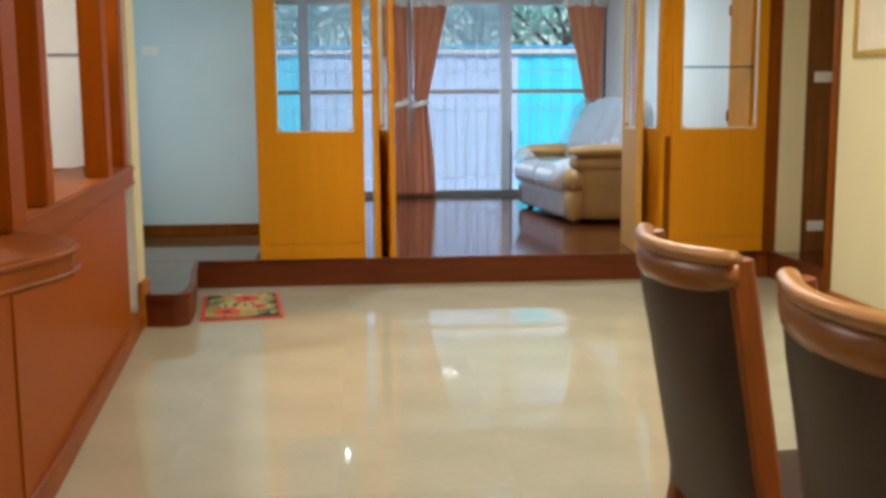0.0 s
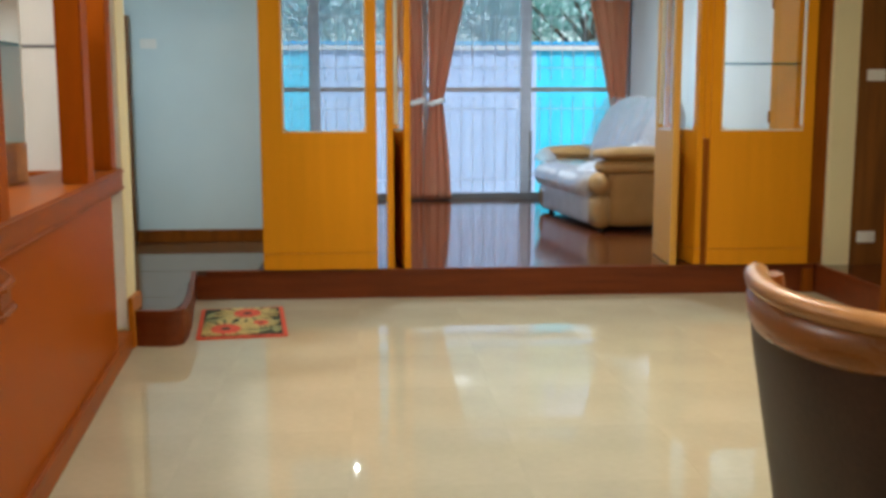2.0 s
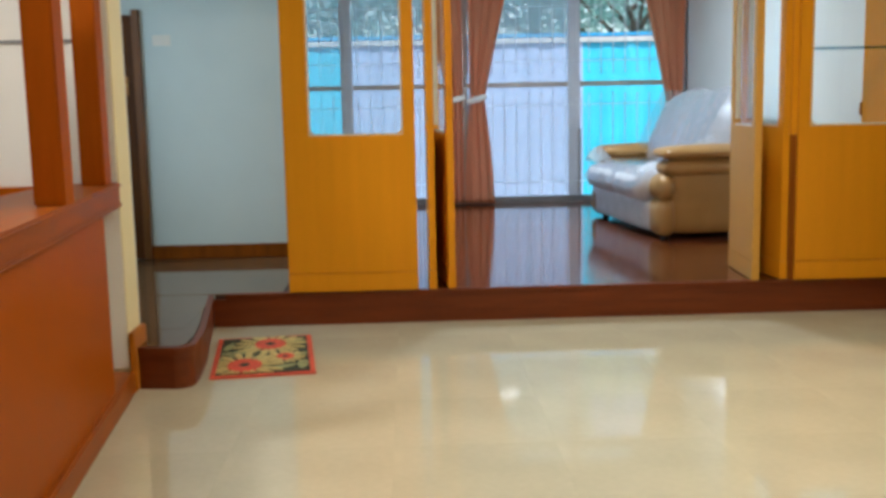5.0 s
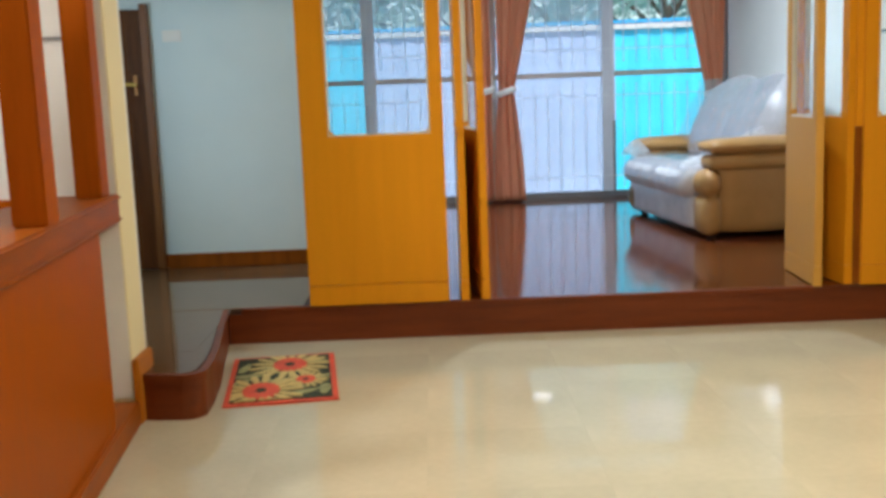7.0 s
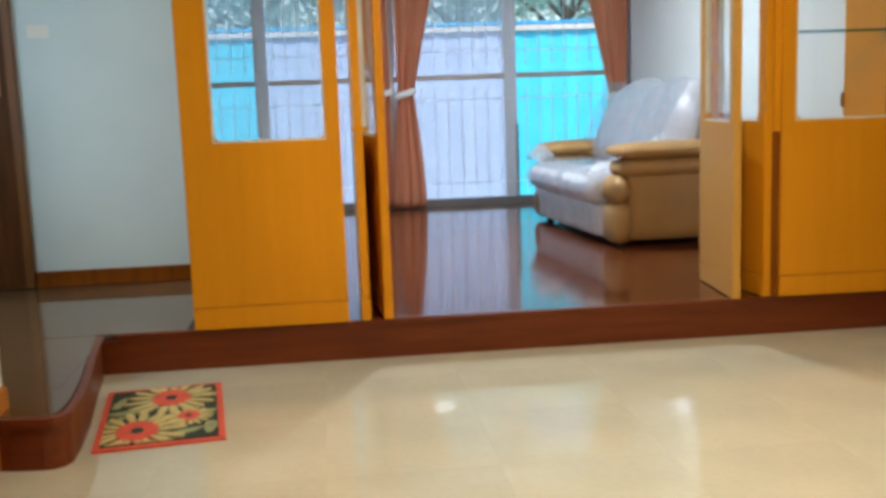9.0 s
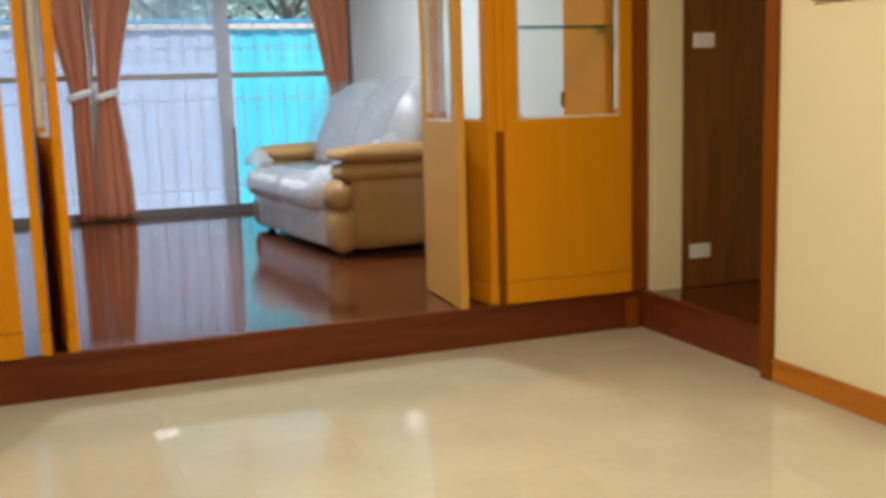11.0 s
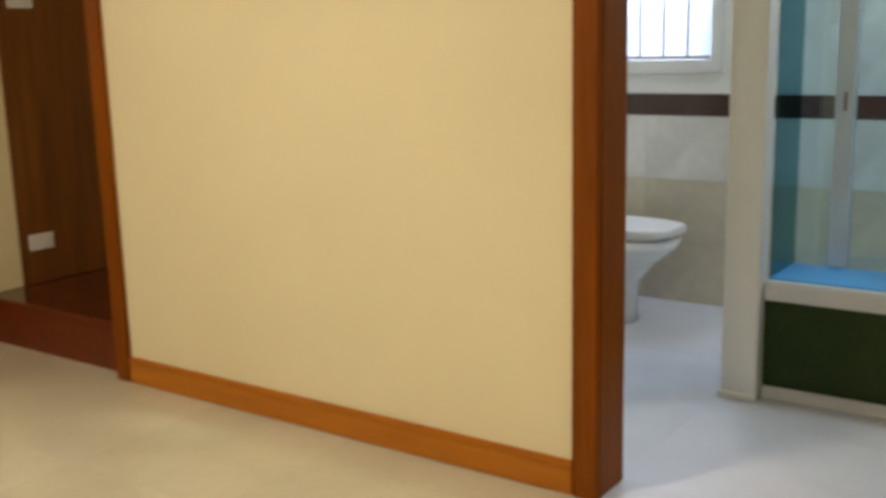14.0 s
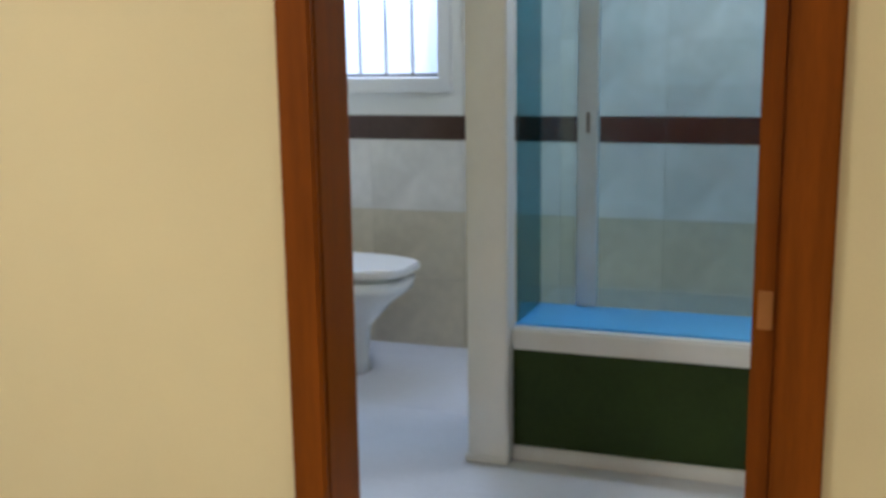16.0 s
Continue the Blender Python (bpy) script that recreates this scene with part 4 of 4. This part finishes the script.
box(bw, BX, BX + 0.13, WY0 - 0.05, WY1 + 0.05, WZ1 + 0.05, CEIL)
wall_bath = solid("wall_bathroom_east", bw, "white", "bathroom wall of beige tiles with a dark border", "wall")
bs = bmesh.new()
box(bs, R + 0.13, BX, 5.62, 5.75, 0, CEIL)
box(bs, R + 0.13, BX, 1.8, 1.92, 0, CEIL)
solid("wall_bathroom_side", bs, "white", "pale bathroom side wall", "wall")
bwin = thing("window_2", (BX, 5.1, WZ0), "small white framed bathroom window with vertical bars", "window", kind="structure")
for n, b in (("sill", (BX - 0.03, BX + 0.1, WY0 - 0.055, WY1 + 0.05, WZ0 - 0.06, WZ0 - 0.002)), ("frame_side", (BX - 0.02, BX + 0.1, WY0 - 0.055, WY0, WZ0 - 0.002, WZ1)), ("frame_side", (BX - 0.02, BX + 0.1, WY1, WY1 + 0.05, WZ0 - 0.002, WZ1)), ("frame_head", (BX - 0.02, BX + 0.1, WY0 - 0.055, WY1 + 0.05, WZ1, WZ1 + 0.05))):
    part(n, boxed(*b, bevel=0.004), "whitealu", bwin)
part("bottom_bar", boxed(BX + 0.01, BX + 0.03, WY0, WY1, WZ0 + 0.002, WZ0 + 0.016), "darkalu", bwin)
for i in range(6):
    y = WY0 + 0.12 + i * 0.115
    part("bar", boxed(BX + 0.015, BX + 0.026, y - 0.006, y + 0.006, WZ0 + 0.016, WZ1), "iron", bwin)
fp = part("pane", boxed(BX + 0.05, BX + 0.056, WY0, WY1, WZ0, WZ1), "frost", bwin)
fp.visible_shadow = False

toilet = thing("toilet", (5.12, 4.95, 0), "white porcelain toilet with closed lid", "toilet")
TX = 5.10


def lofted(rings, sides=28):
    bm = bmesh.new()
    loops = []
    for cx, cy, z, a, b, p in rings:
        loop = []
        for k in range(sides):
            t = 2 * math.pi * k / sides
            c, s = math.cos(t), math.sin(t)
            loop.append(bm.verts.new((cx + a * math.copysign(abs(c) ** p, c), cy + b * math.copysign(abs(s) ** p, s), z)))
        loops.append(loop)
    for r, s in zip(loops, loops[1:]):
        for k in range(sides):
            bm.faces.new((r[k], r[(k + 1) % sides], s[(k + 1) % sides], s[k]))
    bm.faces.new(loops[0][::-1]), bm.faces.new(loops[-1])
    bmesh.ops.recalc_face_normals(bm, faces=bm.faces)
    return bm


part("bowl", lofted([(TX, 5.172, 0.0, 0.11, 0.22, 0.8), (TX, 5.172, 0.05, 0.10, 0.21, 0.8), (TX, 5.162, 0.18, 0.105, 0.215, 0.8), (TX, 5.132, 0.27, 0.145, 0.27, 0.75), (TX, 5.102, 0.33, 0.178, 0.315, 0.7), (TX, 5.097, 0.375, 0.185, 0.325, 0.7)]), "porcelain", toilet, smooth=True)
part("seat", lofted([(TX, 5.107, 0.3755, 0.165, 0.300, 0.7), (TX, 5.107, 0.396, 0.165, 0.300, 0.7)]), "porcelain", toilet, smooth=True)
lid = prism([(TX + u, 4.767 + v) for u, v in ((-0.18, 0.62), (-0.19, 0.24), (-0.175, 0.14), (-0.125, 0.03), (-0.09, 0.0), (0.09, 0.0), (0.125, 0.03), (0.175, 0.14), (0.19, 0.24), (0.18, 0.62))], 0.3965, 0.428)
bmesh.ops.bevel(lid, geom=list(lid.edges), offset=0.006, segments=2, affect="EDGES")
part("lid", lid, "porcelain", toilet)
part("tank", boxed(TX - 0.20, TX + 0.20, 5.38, 5.60, 0.38, 0.78, bevel=0.03), "porcelain", toilet, smooth=True)

# tub front, ledge and glass
tub = thing("bath_surround", (4.5, 3.4, 0), "raised bath surround with dark green panel and blue ledge", "bath")
TY0, TY1 = 2.2, 4.188
part("base_rail", boxed(4.412, 4.47, TY0, TY1, 0.0, 0.043, bevel=0.005), "whitealu", tub)
part("green_panel", boxed(4.428, 4.46, TY0, TY1, 0.043, 0.344, bevel=0.002), "green", tub, "dark green glossy panel")
part("white_sill", boxed(4.405, 4.452, TY0, TY1, 0.345, 0.409, bevel=0.006), "whitealu", tub)
part("blue_ledge", boxed(4.453, 4.72, TY0, TY1, 0.347, 0.414, bevel=0.003), "blue", tub, "bright blue ledge top")
post = thing("shower_post", (4.43, 4.23, 0), "square white aluminium shower enclosure post", "post")
part("shaft", boxed(4.37, 4.46, 4.190, 4.312, 0, 2.3, bevel=0.006), "postwhite", post)
part("foot_plate", boxed(4.362, 4.468, 4.189, 4.320, 0, 0.02, bevel=0.003), "postwhite", post)
screen = thing("shower_screen", (4.72, 3.4, 0.43), "teal glass shower screen with aluminium stile", "shower screen")
for n, b, m in (("return_pane", (4.46, 4.72, 4.178, 4.186, 0.416, 2.2), "teal"), ("pane", (4.704, 4.71, 4.06, 4.175, 0.416, 2.2), "showerglass"), ("pane", (4.716, 4.722, 2.2, 4.04, 0.416, 2.2), "showerglass")):
    p = part(n, boxed(*b), m, screen)
stile = part("stile", boxed(4.70, 4.74, 4.0, 4.062, 0.416, 2.2, bevel=0.004), "stilealu", screen)
part("handle", boxed(4.690, 4.70, 4.022, 4.032, 0.955, 1.02, bevel=0.003), "darkalu", stile, "dark grey handle")

# ---- ceiling lamps, all out of view ----


def ceiling_light(x, y, z, e, colour=WARM, r=0.15):
    c = thing("ceiling_light", (x, y, z), "unseen round white ceiling light with a glowing diffuser", "ceiling light", "ceiling lights")
    part("rim", rod(bmesh.new(), (x, y, z - 0.03), (x, y, z), r + 0.02, 32), "whitepl", c)
    part("diffuser", rod(bmesh.new(), (x, y, z - 0.045), (x, y, z - 0.03), r, 32), "lampglow", c)
    lamp("unseen_ceiling_lamp", "AREA", look((x, y, z - 0.06), (x, y + 0.0001, 0)), e, colour, r * 2)


ceiling_light(1.55, 5.3, CEIL, 38)
# kitchen fill, added to brighten the space behind the bar
ceiling_light(-1.7, 4.4, CEIL, 27, (1.0, 0.93, 0.86))
ceiling_light(1.4, 1.2, CEIL, 30)
# living room fill, added to brighten its walls and sofa
ceiling_light(1.75, 9.5, CEIL, 54, (0.80, 0.92, 1.0))
ceiling_light(0.29, 11.5, CEIL, 1, (0.95, 0.97, 1.0), 0.018)
# bathroom fill, added to lift the shower corner
ceiling_light(4.8, 3.6, CEIL, 15, (0.80, 0.88, 1.0))

# ---- floor pieces ----


def pieces(name, parent, cells, mt, depth, bevel=0.0005):
    """Each cell (x0, x1, y0, y1, top) is one piece; alike sizes share a mesh."""
    made = {}
    for x0, x1, y0, y1, top in cells:
        key = (round(x1 - x0, 4), round(y1 - y0, 4))
        if key not in made:
            made[key] = mesh_of(name, boxed(-key[0] / 2, key[0] / 2, -key[1] / 2, key[1] / 2, -depth, 0, bevel=bevel), M[mt])
        ob = new(name, made[key])
        ob.location = ((x0 + x1) / 2, (y0 + y1) / 2, top)
        ob.parent = parent


def clipped(a0, a1, size, start):
    k = start + size * math.floor((a0 - start) / size)
    while k < a1 - 1e-6:
        lo, hi = max(a0, k), min(a1, k + size)
        if hi - lo > 0.02:
            yield lo, hi
        k += size


g = 0.0001
cells = [(x0 + g, x1 - g, y0 + g, y1 - g, 0.0) for x0, x1 in clipped(-2.48, R + 0.045, 0.6, R - 3.0) for y0, y1 in clipped(-3.0, FRONT + 0.045, 0.6, 0.35) if (x0 < R - 0.01 or y0 > 6.1) and (x1 > -0.8 or y1 < 6.3)]
pieces("tile", floor_slab, cells, "tile", 0.006, 0.0)
cells = []
row = 0
for y0, y1 in clipped(FRONT + 0.07, WIN, 0.10, FRONT + 0.07):
    for x0, x1 in clipped(-0.25 if y1 > HALL else -0.2, R, 1.1, -0.3 + (row * 0.41) % 1.1):
        cells.append((x0 + 0.0006, x1 - 0.0006, y0 + 0.0006, y1 - 0.0006, STEP))
    row += 1
pieces("plank", platform, cells, "plank", 0.012, 0.001)
cells = [(x0 + g, x1 - g, y0 + g, y1 - g, STEP) for x0, x1 in clipped(-1.88, -0.62, 0.4, -0.62) for y0, y1 in clipped(6.42, FRONT + 0.02, 0.4, FRONT + 0.02)]
pieces("tile", hall_floor, cells, "halltile", 0.006, 0.0)
cells = [(x0 + g, x1 - g, y0 + g, y1 - g, STEP) for x0, x1 in clipped(-1.88, -0.25, 0.4, -0.62) for y0, y1 in clipped(FRONT + 0.07, HALL, 0.4, FRONT + 0.02)]
pieces("tile", platform, cells, "halltile", 0.010, 0.0)
cells = [(x0 + g, x1 - g, y0 + g, y1 - g, 0.0) for x0, x1 in clipped(3.56, BX, 0.6, 3.56) for y0, y1 in clipped(1.92, 5.62, 0.6, 1.92)]
bath_floor = bpy.data.objects["floor_bathroom"]
pieces("tile", bath_floor, cells, "bathfloor", 0.006)


def wall_pieces(name, parent, cells, mt, x, depth=0.010):
    made = {}
    for y0, y1, z0, z1 in cells:
        key = (round(y1 - y0, 4), round(z1 - z0, 4))
        if key not in made:
            made[key] = mesh_of(name, boxed(-depth, 0, -key[0] / 2, key[0] / 2, -key[1] / 2, key[1] / 2, bevel=0.0006), M[mt])
        ob = new(name, made[key])
        ob.location = (x, (y0 + y1) / 2, (z0 + z1) / 2)
        ob.parent = parent


low, high, band = [], [], []
g = 0.0005
for y0, y1 in clipped(1.92, 5.62, 0.40, 4.30):
    for z0, z1 in ((0, 0.285), (0.285, 0.57)):
        low.append((y0 + g, y1 - g, z0 + g, z1 - g))
    high.append((y0 + g, y1 - g, 0.57 + g, 0.861 - g))
    band.append((y0 + g, y1 - g, 0.861 + g, 0.959 - g))
    if y1 <= WY0 - 0.055:
        for z0, z1 in clipped(0.959, CEIL, 0.285, 0.959):
            high.append((y0 + g, y1 - g, z0 + g, z1 - g))
wall_pieces("tile", wall_bath, low, "bathtilelow", BX)
wall_pieces("tile", wall_bath, high, "bathtile", BX)
wall_pieces("border_tile", wall_bath, band, "band", BX - 0.001, 0.011)
